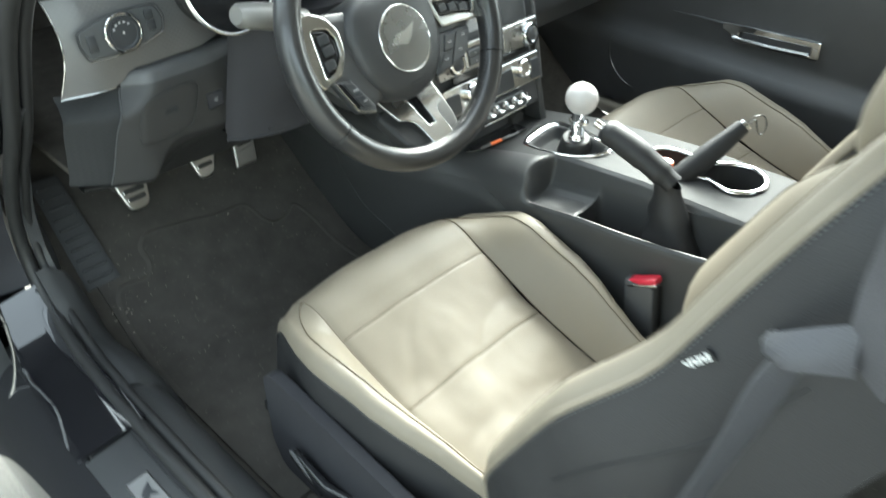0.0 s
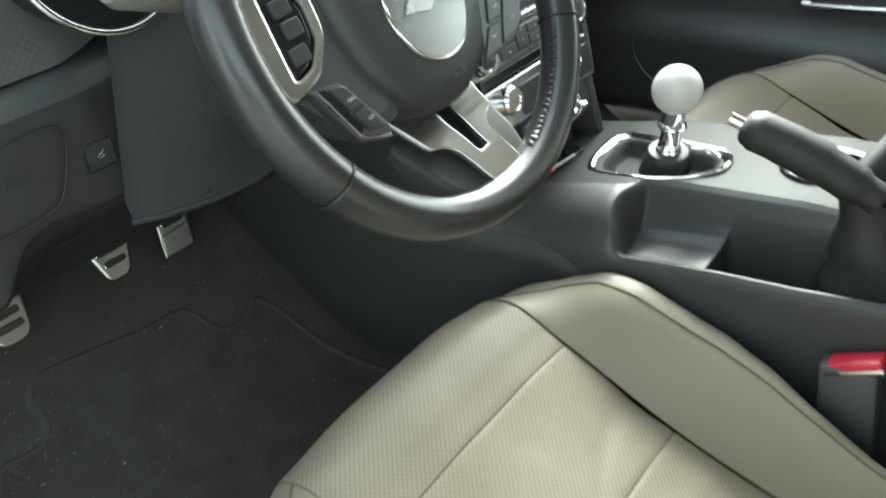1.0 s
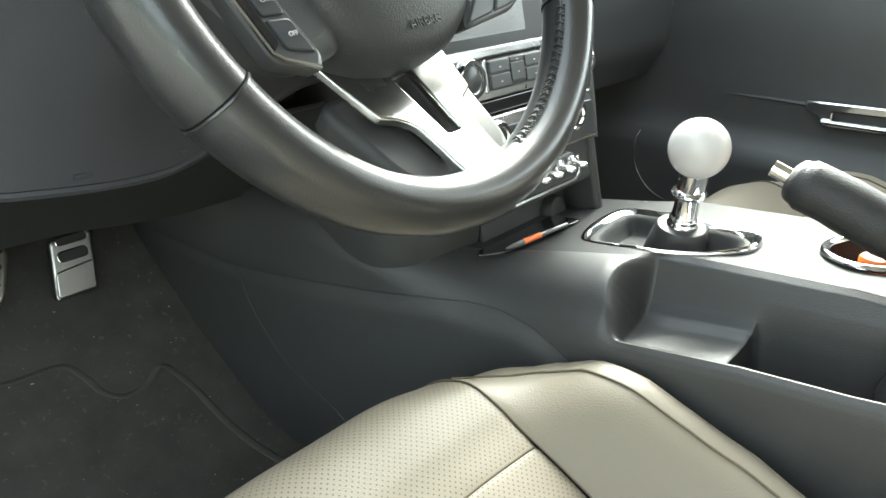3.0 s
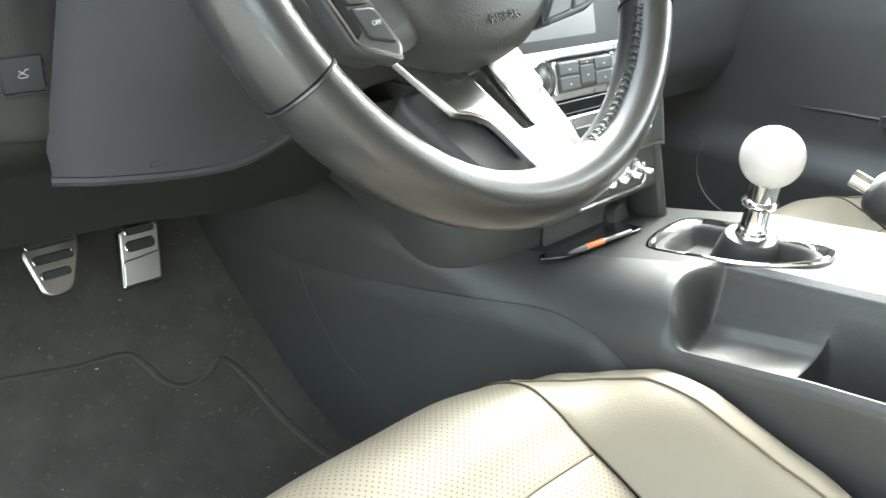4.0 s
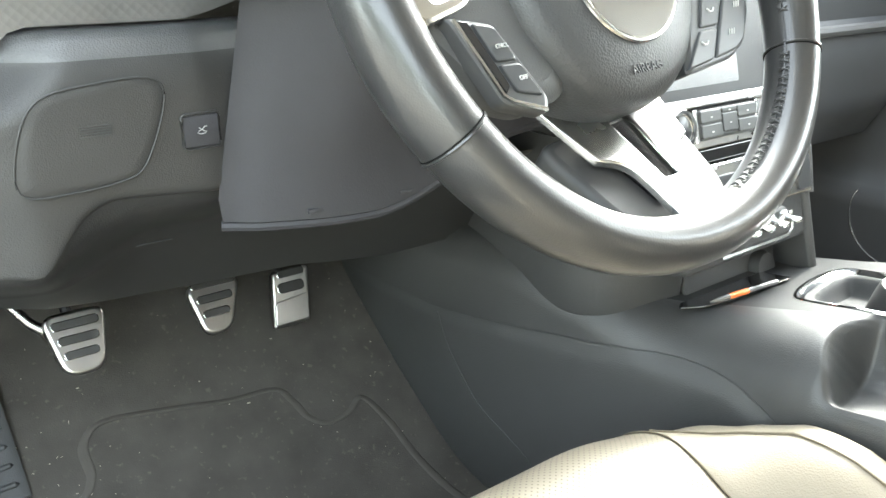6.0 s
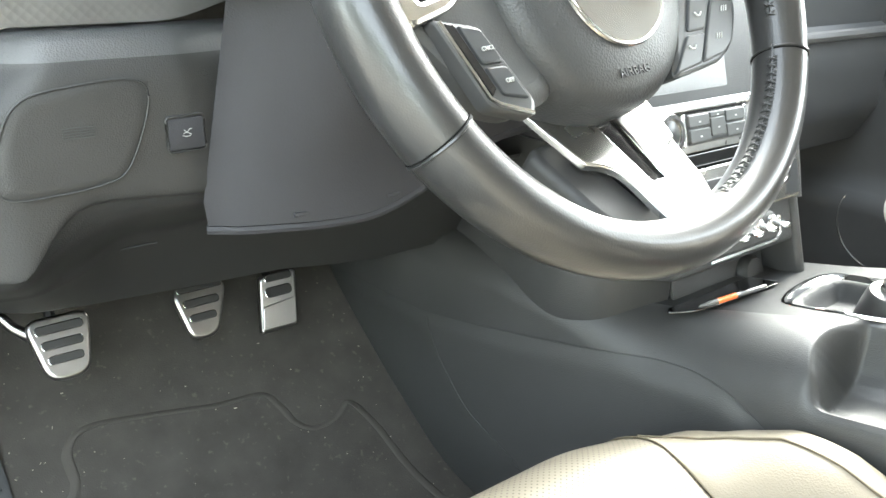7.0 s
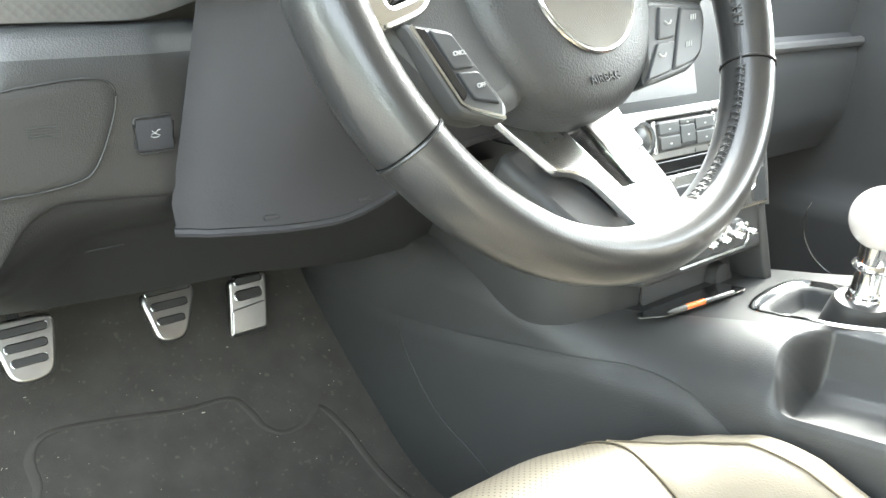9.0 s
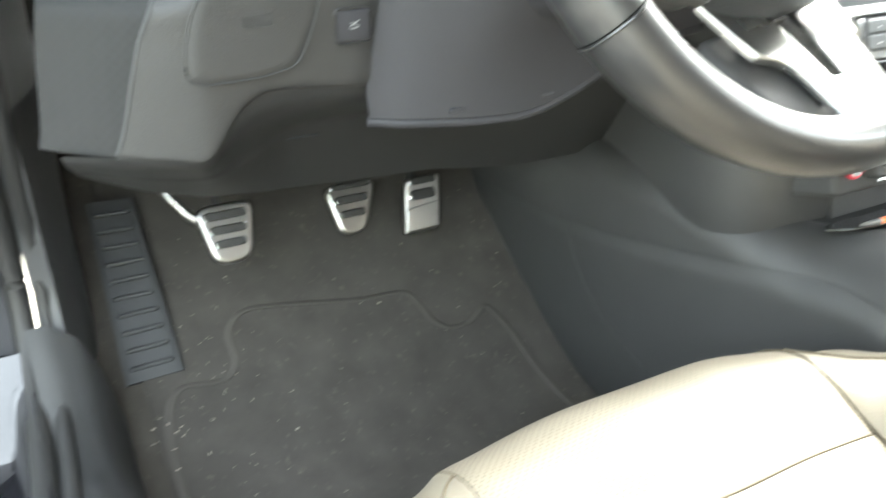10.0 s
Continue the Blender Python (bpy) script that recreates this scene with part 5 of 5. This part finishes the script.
ball.transform(Matrix.Translation((0.399, 0.001, 0.494)))
part("knob", ball, M_WHITE, gear, "glossy white ball")

# handbrake
brake = thing("handbrake", (0.315, -0.29, 0.29), "raised black handbrake lever with a gaiter and chrome button", "handbrake")
HB = [(0.318, -0.235, 0.462), (0.315, -0.215, 0.473), (0.312, -0.18, 0.490), (0.309, -0.14, 0.505), (0.307, -0.115, 0.512), (0.306, -0.106, 0.515)]
part("grip", tube(smooth_line(HB, 5), [0.017] * 5 + [0.0205] * 5 + [0.0225] * 5 + [0.022] * 5 + [0.0195, 0.0188, 0.0178, 0.0162, 0.0140, 0.0095], 18, squash=0.9), M_SEATDARK, brake, "black leather grip")
part("button", tube([(0.306, -0.106, 0.515), (0.3045, -0.0935, 0.5195)], 0.0064, 14), M_CHROME, brake, "chrome release button")
part("grip_seam", tube([Vector(p) + Vector((0, -0.006, 0.0155)) for p in smooth_line(HB[1:5], 5)], 0.0009, 6), M_SOFT, brake)


def gaiter(u, v):
    a = 2 * math.pi * u
    c = Vector((0.318, lerp(-0.285, -0.222, v ** 0.8), lerp(0.285, 0.466, v)))
    k = lerp(1.05, 0.42, ease(v * 0.95) + 0.05 * v) * (1 + 0.06 * math.sin(v * 20 + 1.5 * math.sin(a))) * (1 + 0.05 * math.sin(3 * a + 6 * v))
    return c + Vector((0.034 * k * math.cos(a), 0.062 * k * math.sin(a), 0.018 * math.sin(a) * k))


part("gaiter", sheet(gaiter, 26, 22, close_u=True), M_SEATDARK, brake, "black folded gaiter")

# rod in the cup holder
rod = thing("umbrella", (0.40, -0.20, 0.37), "folded black umbrella with silver tip in the cup holder", "umbrella")
RA, RB = Vector((0.385, -0.19, 0.40)), Vector((0.489, -0.249, 0.50))
part("cover", tube([RA.lerp(RB, k / 6) for k in range(7)], [0.019, 0.0205, 0.020, 0.019, 0.0175, 0.015, 0.0125], 16), M_SEATDARK, rod, "black cloth cover")
part("tip", tube([RA.lerp(RB, 0.97), RA.lerp(RB, 1.04)], 0.0105, 12), M_SATIN, rod, "silver end cap")
RT = RA.lerp(RB, 1.03)
part("cord", tube(smooth_line([RT, RT + Vector((0.014, -0.008, 0.012)), RT + Vector((0.034, -0.014, 0.006)), RT + Vector((0.042, -0.018, -0.014)), RT + Vector((0.034, -0.016, -0.026)), RT + Vector((0.024, -0.012, -0.016)), RT + Vector((0.018, -0.008, 0.004)), RT + Vector((0.008, -0.004, 0.0))], 6), 0.0011, 6), M_RUBBER, rod, "thin black cord")
bottle = thing("bottle", (0.432, -0.158, 0.36), "small clear bottle with an orange cap in the cup holder", "bottle")
part("bottle_body", turned([(0.022, 0.347), (0.024, 0.352), (0.024, 0.392), (0.012, 0.402), (0.011, 0.409)], 24, pose(0.432, -0.158, 0)), M_CLEAR, bottle)
part("cap", turned([(0.0125, 0.407), (0.0125, 0.421), (0.011, 0.423), (0.0, 0.423)], 20, pose(0.432, -0.158, 0)), M_ORANGE, bottle, "orange cap")

# pen in the tray
pen = thing("pen", (0.345, 0.14, 0.377), "orange and clear ballpoint pen lying in the tray", "pen")
PA, PB = Vector((0.293, 0.135, 0.386)), Vector((0.382, 0.121, 0.389))
part("barrel", tube([PA.lerp(PB, 0.26), PA.lerp(PB, 0.54)], 0.0032, 10), M_ORANGE, pen, "orange barrel")
part("clear_end", tube([PA.lerp(PB, 0.54), PA.lerp(PB, 1.0)], 0.0025, 8), M_CLEAR, pen)
part("tip", tube([PA, PA.lerp(PB, 0.10), PA.lerp(PB, 0.26)], [0.001, 0.0026, 0.0032], 8), M_CLEAR, pen)

# seat belt buckle
buckle = thing("seat_belt_buckle", (0.23, -0.27, 0.14), "black seat belt buckle with a red release button", "buckle")
part("stalk", box((0.024, 0.052, 0.20), pose(0.230, -0.272, 0.240, -8, 0, 0), 0.005), M_SOFT, buckle)
part("release_button", box((0.020, 0.050, 0.010), pose(0.230, -0.262, 0.343, -28, 0, 0), 0.003), M_RED, buckle, "red release button")
part("button_lip", box((0.024, 0.054, 0.004), pose(0.230, -0.263, 0.338, -28, 0, 0), 0.001), M_SATIN, buckle)


# ---- pedals ----
def pedal(name, label, x0, x1, x0b, x1b, ztop, zbot, y, slots, tilt=28, corner=0.017):
    e = thing(name, ((x0 + x1) / 2, y, (ztop + zbot) / 2), label, "pedal", "foot pedals")
    h = (ztop - zbot) / math.cos(radians(tilt))
    cx = (x0 + x1) / 2
    m = Matrix.Translation((cx, y, (ztop + zbot) / 2)) @ Matrix.Rotation(radians(90 - tilt), 4, "X")
    pts = [(x0 - cx, h / 2), (x0b - cx, -h / 2), (x1b - cx, -h / 2), (x1 - cx, h / 2)]
    pad = part("pad", prism(rounded(pts, corner, 7), 0.0075, m, 0.0040, 5), M_PEDAL, e, "brushed metal pedal pad")
    for v, k in slots:
        w0, w1 = lerp(x0, x0b, v) - cx + 0.0075, lerp(x1, x1b, v) - cx - 0.0075
        yy = h / 2 - v * h
        rim = rounded([(w0, yy - k), (w1, yy - k), (w1, yy + k), (w0, yy + k)], k * 0.95, 4)
        part("slot_rim", tube([m @ Vector((a, b, 0.0074)) for a, b in rim], 0.0007, 6, closed=True), M_CHROME, pad)
        part("rubber_strip", prism(rounded([(w0, yy - k), (w1, yy - k), (w1, yy + k), (w0, yy + k)], k * 0.95, 4), 0.003, m @ Matrix.Translation((0, 0, 0.0060)), 0.001), M_RUBBER, pad, "black rubber strip")
    part("arm", tube([(cx, y + 0.014, (ztop + zbot) / 2), (cx - 0.002, y + 0.075, ztop + 0.03), (cx - 0.004, y + 0.16, ztop + 0.13)], 0.0055, 8), M_RUBBER, e)
    return e


pedal("clutch_pedal", "brushed metal clutch pedal with three rubber strips", -0.212, -0.146, -0.200, -0.160, 0.353, 0.294, 0.555, ((0.20, 0.0044), (0.44, 0.0044), (0.67, 0.0042)))
pedal("brake_pedal", "brushed metal brake pedal with two rubber strips", -0.060, 0.008, -0.049, -0.018, 0.345, 0.291, 0.565, ((0.06, 0.003), (0.32, 0.0044), (0.60, 0.0042)))
clutch_arm = bpy.data.objects["clutch_pedal"]
part("side_arm", tube([(-0.201, 0.568, 0.333), (-0.218, 0.574, 0.349), (-0.236, 0.592, 0.374)], [0.0062, 0.0055, 0.005], 10), M_ALU, clutch_arm, "bare metal arm")
gas = pedal("accelerator_pedal", "brushed metal accelerator pedal with two rubber strips", 0.061, 0.112, 0.049, 0.099, 0.323, 0.257, 0.598, ((0.06, 0.0045), (0.31, 0.0062)), 20, 0.006)

part("fold_plate", prism(rounded([(-0.0345, -0.0315), (0.0110, -0.0315), (0.0175, 0.0015), (-0.0285, -0.0025)], 0.004), 0.004, Matrix.Translation((0.0855, 0.598, 0.290)) @ Matrix.Rotation(radians(70), 4, "X") @ Matrix.Translation((0, 0, 0.0062)), 0.0012), M_PEDAL, gas, "raised plain plate")

# footrest
rest = thing("footrest", (-0.28, 0.62, 0.2), "ribbed black rubber footrest beside the clutch", "footrest")
FR = [Vector((-0.315, 0.540, 0.176)), Vector((-0.252, 0.535, 0.180)), Vector((-0.258, 0.688, 0.336)), Vector((-0.309, 0.694, 0.336))]


def rest_at(u, v, lift=0.0):
    p = FR[0].lerp(FR[1], u).lerp(FR[3].lerp(FR[2], u), v)
    n = (FR[1] - FR[0]).cross(FR[3] - FR[0]).normalized()
    return p + n * lift


part("plate", sheet(lambda u, v: rest_at(u, v, 0.002 * (1 - (2 * u - 1) ** 8)), 16, 24, thick=-0.02), M_PLASTIC, rest)
for k in range(10):
    v = 0.07 + k * 0.094
    part("rib", tube([rest_at(0.12, v, 0.002), rest_at(0.16, v, 0.0036), rest_at(0.84, v, 0.0036), rest_at(0.88, v, 0.002)], [0.001, 0.0030, 0.0030, 0.001], 8), M_PLASTIC, rest)

# floor mat with a raised border
mat_line = [(-0.292, 0.30), (-0.287, 0.44), (-0.282, 0.50), (-0.262, 0.523), (-0.215, 0.520), (-0.195, 0.536), (-0.192, 0.565), (-0.165, 0.578), (-0.10, 0.571), (-0.027, 0.560), (0.030, 0.556), (0.046, 0.540), (0.056, 0.520), (0.075, 0.508), (0.105, 0.510), (0.132, 0.520), (0.150, 0.495), (0.165, 0.45), (0.182, 0.38), (0.20, 0.25)]
mat = thing("floor_mat", (0, 0.35, FLOOR), "black carpet floor mat with a raised border and crumbs", "floor mat")


def mat_top(u, v):
    x = lerp(-0.297, 0.225, u)
    y = lerp(-0.02, 0.78, v)
    return (x, y, floor_z(y) + 0.010)


part("mat_carpet", sheet(mat_top, 30, 60, thick=-0.006), M_MAT, mat)
part("mat_border", tube([(x, y, floor_z(y) + 0.0094) for x, y, _ in [tuple(p) for p in smooth_line([(a, b, 0) for a, b in mat_line], 6)]], 0.0062, 12, squash=0.3), M_MATEDGE, mat, "raised border line")

# ---- passenger side ----
door = thing("door_1", (1.13, -0.2, 0.06), "black passenger door panel with a chrome handle, closed", "door", kind="structure")


def panel(u, v):
    y, z = lerp(-0.9, 0.75, u), lerp(0.06, 0.78, v)
    bulge = 0.035 * ease((0.34 - z) / 0.05) * ease((z - 0.08) / 0.05)
    return (1.112 - bulge + 0.03 * ease((z - 0.5) / 0.3), y, z)


part("panel", sheet(panel, 30, 40, thick=0.03), M_SOFT, door, "black moulded door panel")
HD = Matrix.Translation((1.108, 0.099, 0.402)) @ Matrix(((0, 0, -1, 0), (-1, 0, 0, 0), (0, 1, 0, 0), (0, 0, 0, 1))) @ Matrix.Rotation(radians(3.3), 4, "Z")
handle = part("door_handle", prism(rounded([(0.0, 0.006), (0.232, 0.006), (0.232, -0.036), (0.03, -0.036), (0.022, -0.02), (0.0, -0.012)], 0.004), 0.012, HD, 0.003, 2, holes=[rounded([(0.045, -0.010), (0.212, -0.010), (0.212, -0.027), (0.045, -0.027)], 0.003)]), M_CHROME, door, "chrome handle surround")
part("pull", tube([HD @ Vector((0.03, -0.026, 0.014)), HD @ Vector((0.12, -0.027, 0.017)), HD @ Vector((0.21, -0.026, 0.014))], 0.0045, 8), M_SATIN, handle)
# Only the lit arc of the round rim, thinned where its highlight fades.
part("speaker_rim_lit_arc", tube([(panel(0.5, (z - 0.06) / 0.72)[0] - 0.001, y, z) for y, z in ((0.293 + 0.090 * math.cos(a), 0.272 + 0.090 * math.sin(a)) for a in (radians(-85 + 105 * k / 30) for k in range(31)))], [0.0004 + 0.0011 * math.sin(math.pi * k / 30) for k in range(31)], 8), M_SATIN, door, "lit part of the speaker rim as a thin bright arc")

part("armrest_edge", tube([(1.113, 0.095, 0.398), (1.112, 0.16, 0.397), (1.113, 0.24, 0.393)], [0.006, 0.005, 0.002], 8, squash=0.6), M_SOFT, door)

pdash = thing("glove_box", (0.85, 0.42, 0.6), "black passenger dashboard with a glove box and silver strip", "glove box")


def pd(u, v):
    prof = [(0.38, 0.50), (0.40, 0.40), (0.46, 0.365), (0.55, 0.36), (0.585, 0.365), (0.60, 0.385), (0.66, 0.38), (0.74, 0.37), (0.80, 0.40)]
    k = v * (len(prof) - 1)
    i = min(int(k), len(prof) - 2)
    z, y = (lerp(a, b, k - i) for a, b in zip(prof[i], prof[i + 1]))
    return (lerp(0.478, 1.135, u), y, z)


part("dash_panel", sheet(pd, 20, 32), M_SOFT, pdash)
part("silver_strip", tube([(0.50, 0.362, 0.587), (0.8, 0.362, 0.587), (1.135, 0.362, 0.587)], 0.0085, 8), M_DASHTRIM, pdash, "grey metal-look strip")

# ---- driver's door opening ----
A_SEAL = smooth_line([(-0.410, -1.4, 0.188), (-0.410, -0.6, 0.188), (-0.410, -0.2, 0.188), (-0.410, 0.10, 0.188), (-0.408, 0.28, 0.190), (-0.402, 0.40, 0.206), (-0.397, 0.485, 0.248), (-0.393, 0.522, 0.31), (-0.390, 0.512, 0.39), (-0.388, 0.445, 0.50), (-0.386, 0.365, 0.60), (-0.385, 0.22, 0.80), (-0.37, 0.04, 0.96), (-0.34, -0.20, 1.03)], 8)
seal = part("door_seal", joined([tube(A_SEAL, 0.011, 12), tube([p + Vector((0.021, 0.002, 0.001)) for p in A_SEAL], 0.008, 10)]), M_RUBBER)
tagged(seal, "black rubber door seal round the opening", "door seal", kind="structure")
plate = thing("scuff_plate", (-0.43, 0.10, 0.18), "black sill scuff plate with a silver badge plate", "scuff plate")
part("base", box((0.072, 0.66, 0.004), pose(-0.462, -0.155, 0.1815, 0, -5.5, 0), 0.001), M_SOFT, plate)
part("badge_plate", box((0.036, 0.11, 0.003), pose(-0.460, 0.040, 0.1850, 0, -5.5, 0), 0.001), M_SATIN, plate, "silver badge plate")
part("plate_face", box((0.031, 0.105, 0.001), pose(-0.460, 0.040, 0.1864, 0, -5.5, 0), 0.0), M_TAG, plate)
part("badge", prism([(-0.008, -0.012), (-0.01, 0.004), (-0.002, 0.012), (0.008, 0.018), (0.006, 0.004), (0.01, -0.01), (0.0, -0.004)], 0.001, pose(-0.460, 0.058, 0.1870, 0, -5.5, 0), 0), M_BUTTON, plate)


def front_trim(u, v):
    """Sill trim in front: a broad step from the seal, falling to the carpet and sweeping up into the kick panel."""
    y = lerp(0.262, 0.50, u)
    rise = 0.22 * ease((y - 0.36) / 0.26) ** 1.4
    x = curve_at([(0, -0.394), (0.35, -0.364), (0.6, -0.337), (0.8, -0.318), (1.0, -0.300)], v)
    z = curve_at([(0, 0.193), (0.2, 0.1925), (0.35, 0.190), (0.6, 0.170), (0.8, 0.132), (1.0, 0.060)], v)
    x -= 0.021 * v * (1 - ease(u / 0.06))
    z -= (0.0065 + 0.003 * v) * (1 - ease(u / 0.35))
    return (x - 0.028 * ease((y - 0.32) / 0.14) * v, y, z + rise * (1 - 0.75 * v) + max(0.0, floor_z(y) - FLOOR) * v)


sill_front = part("sill_front_trim", sheet(front_trim, 30, 16, thick=-0.004), M_PLASTIC)
tagged(sill_front, "black plastic sill trim sweeping up beside the footrest", "trim", kind="structure")
kick = part("kick_panel", sheet(lambda u, v: (-0.360 + 0.030 * ease(u / 0.25), lerp(curve_at([(0.1, 0.49), (0.25, 0.49), (0.31, 0.52), (0.39, 0.51), (0.50, 0.445), (0.60, 0.365), (0.64, 0.33)], lerp(0.10, 0.64, v)), 0.95, u), lerp(0.10, 0.64, v)), 20, 20, thick=-0.02), M_SOFT)
tagged(kick, "black plastic kick panel beside the pedals", "trim", kind="structure")
pillar = part("windscreen_pillar", tube([(-0.405, 0.47, 0.55), (-0.40, 0.42, 0.66), (-0.39, 0.31, 0.82), (-0.34, -0.1, 1.04)], 0.035, 14), M_SOFT)
tagged(pillar, "black trimmed windscreen pillar", "pillar", kind="structure")
rocker = part("rocker_panel", profile_run([(-0.478, 0.168), (-0.500, 0.160), (-0.545, 0.125), (-0.565, 0.07), (-0.565, 0.0), (-0.55, -0.06), (-0.44, -0.06), (-0.44, 0.14)], [-1.5, -0.5, 0.0, 0.3, 0.5, 0.9]), M_PAINT)
tagged(rocker, "glossy black painted rocker panel of the car", "rocker panel", kind="structure")
def jamb_at(u, v):
    """Painted step between the seal and the outer edge, sweeping up at its front end."""
    y = lerp(0.18, 0.50, v)
    outer = curve_at([(0.1, -0.508), (0.225, -0.503), (0.32, -0.496), (0.406, -0.486), (0.50, -0.462)], y)
    base = 0.187 + 0.10 * max(0.0, (y - 0.38) / 0.12) ** 2 * 0.8
    if u < 0.15:
        top = curve_at([(0.18, 0.190), (0.28, 0.192), (0.40, 0.208), (0.485, 0.25), (0.52, 0.29)], y)
        return (lerp(-0.396, -0.420, u / 0.15), y, lerp(max(top, base), base, ease(u / 0.15)))
    k = (u - 0.15) / 0.85
    return (lerp(-0.420, outer, k), y, base - 0.006 * k)


jamb = part("door_jamb", sheet(jamb_at, 20, 30, thick=-0.006), M_PAINT)
tagged(jamb, "glossy black painted door jamb reflecting the sky", "door jamb", kind="structure")
hinge = part("hinge_pillar", sheet(lambda u, v: (lerp(-0.402, -0.500, u), curve_at([(0.26, 0.505), (0.31, 0.53), (0.39, 0.52), (0.50, 0.455), (0.60, 0.375), (0.80, 0.23)], lerp(0.26, 0.80, v)) + 0.012 + 0.02 * u, lerp(0.26, 0.80, v)), 8, 24, thick=-0.01), M_COLUMN)
tagged(hinge, "black hinge pillar behind the open door", "pillar", kind="structure")
fender = part("front_fender", profile_run([(-0.405, 0.05), (-0.405, 0.78), (-0.46, 0.80), (-0.54, 0.74), (-0.575, 0.55), (-0.575, 0.2), (-0.55, 0.02)], [0.56, 0.62, 0.8, 1.1, 1.5]), M_PAINT)
tagged(fender, "glossy black front fender ahead of the open door", "fender", kind="structure")
open_door = thing("door_2", (-0.75, 0.55, 0.1), "open black driver's door with a bright metal edge", "door", kind="structure")
part("door_skin", sheet(lambda u, v: (lerp(-0.485, -1.45, u), lerp(0.46, 0.32, u) + 0.02 * math.sin(v * 3), lerp(0.02, 0.75, v)), 10, 14, thick=0.08), M_SOFT, open_door)
part("edge_strip", tube(smooth_line([(-0.56, 0.42, 0.05), (-0.537, 0.42, 0.115), (-0.505, 0.42, 0.16), (-0.487, 0.42, 0.21), (-0.480, 0.42, 0.26), (-0.480, 0.42, 0.31), (-0.50, 0.42, 0.40)], 6), 0.003, 8), M_SATIN, open_door, "bright metal edge strip")

belt = thing("seat_belt", (-0.30, -0.58, 0.70), "grey seat belt webbing through a guide on the backrest side", "seat belt")
part("guide", tube(smooth_line([(-0.215, -0.586, 0.742), (-0.247, -0.592, 0.760), (-0.252, -0.612, 0.774), (-0.248, -0.632, 0.772), (-0.222, -0.640, 0.762)], 6), 0.0045, 8), M_SOFT, belt)


def webbing(line, wide, bow=0.0):
    """A strap along a smooth line; wide gives its half width at each of the line's points."""
    mid, half = smooth_line(line, 8), smooth_line(wide, 8)

    def f(u, v):
        k = min(len(mid) - 1, int(round(v * (len(mid) - 1))))
        return Vector(mid[k]) + Vector(half[k]) * (2 * u - 1) + Vector((-bow * (1 - (2 * u - 1) ** 2), 0, 0))
    return sheet(f, 8, len(mid) - 1, thick=0.0014)


part("strap", webbing([(-0.33, -0.735, 1.02), (-0.268, -0.664, 0.91), (-0.250, -0.652, 0.845), (-0.246, -0.651, 0.795), (-0.240, -0.650, 0.765)],
                      [(0.006, 0.023, 0.0), (0.004, 0.023, 0.002), (0.003, 0.0225, 0.004), (0.003, 0.020, 0.006), (0.003, 0.014, 0.008)], 0.002), M_BELT, belt, "woven belt strap")
part("folded_strap", webbing([(-0.244, -0.640, 0.785), (-0.254, -0.622, 0.780), (-0.258, -0.606, 0.772), (-0.252, -0.592, 0.764)],
                             [(0.004, 0.003, 0.017), (0.006, 0.004, 0.012), (0.006, 0.004, 0.009), (0.003, 0.002, 0.006)], 0.004), M_BELT, belt, "belt strap gathered at its guide")
part("lower_strap", webbing([(-0.250, -0.610, 0.772), (-0.256, -0.604, 0.74), (-0.262, -0.595, 0.68), (-0.268, -0.580, 0.60), (-0.272, -0.568, 0.53)],
                            [(0.006, -0.010, 0.006), (0.014, -0.010, 0.002), (0.017, -0.007, 0.0), (0.018, -0.006, 0.0), (0.018, -0.006, 0.0)]), M_BELT, belt)

# crumbs and lint on the carpet
rng = random.Random(5)
bits = []
for k in range(150):
    x, y = rng.uniform(-0.33, 0.19), rng.uniform(0.05, 0.72) if k % 3 else rng.uniform(0.35, 0.62)
    r = rng.uniform(0.0003, 0.0008) * (1.8 if k % 17 == 0 else 1.0)
    b = bmesh.new()
    bmesh.ops.create_icosphere(b, subdivisions=1, radius=r)
    b.transform(Matrix.Translation((x, y, floor_z(y) + (0.0105 if -0.297 < x < 0.225 and y < 0.78 else 0.0005))) @ Matrix.Rotation(rng.uniform(0, 3), 4, "Z") @ Matrix.Diagonal((rng.uniform(0.7, 2.4), 1, 0.6, 1)))
    bits.append(b)
for k in range(40):
    x, y = rng.gauss(-0.235, 0.035), rng.gauss(0.50, 0.06)
    a, n = rng.uniform(0, 3.1), rng.uniform(0.001, 0.0035)
    z = floor_z(y) + (0.0112)
    bits.append(tube([(x, y, z), (x + n * math.cos(a), y + n * 0.76 * math.sin(a), floor_z(y + n * 0.76 * math.sin(a)) + z - floor_z(y))], 0.0003, 5))
for k in range(9):
    x, y = rng.gauss(-0.285, 0.012), rng.gauss(0.475, 0.015)
    bits.append(box((rng.uniform(0.002, 0.007), rng.uniform(0.001, 0.003), 0.0005), pose(x, y, floor_z(y) + 0.012, rng.uniform(-20, 40), rng.uniform(-20, 20), rng.uniform(0, 180)), 0))
crumbs = part("crumbs", joined(bits), M_CRUMB)
tagged(crumbs, "pale crumbs and lint scattered on the carpet", "crumbs", kind="stuff")
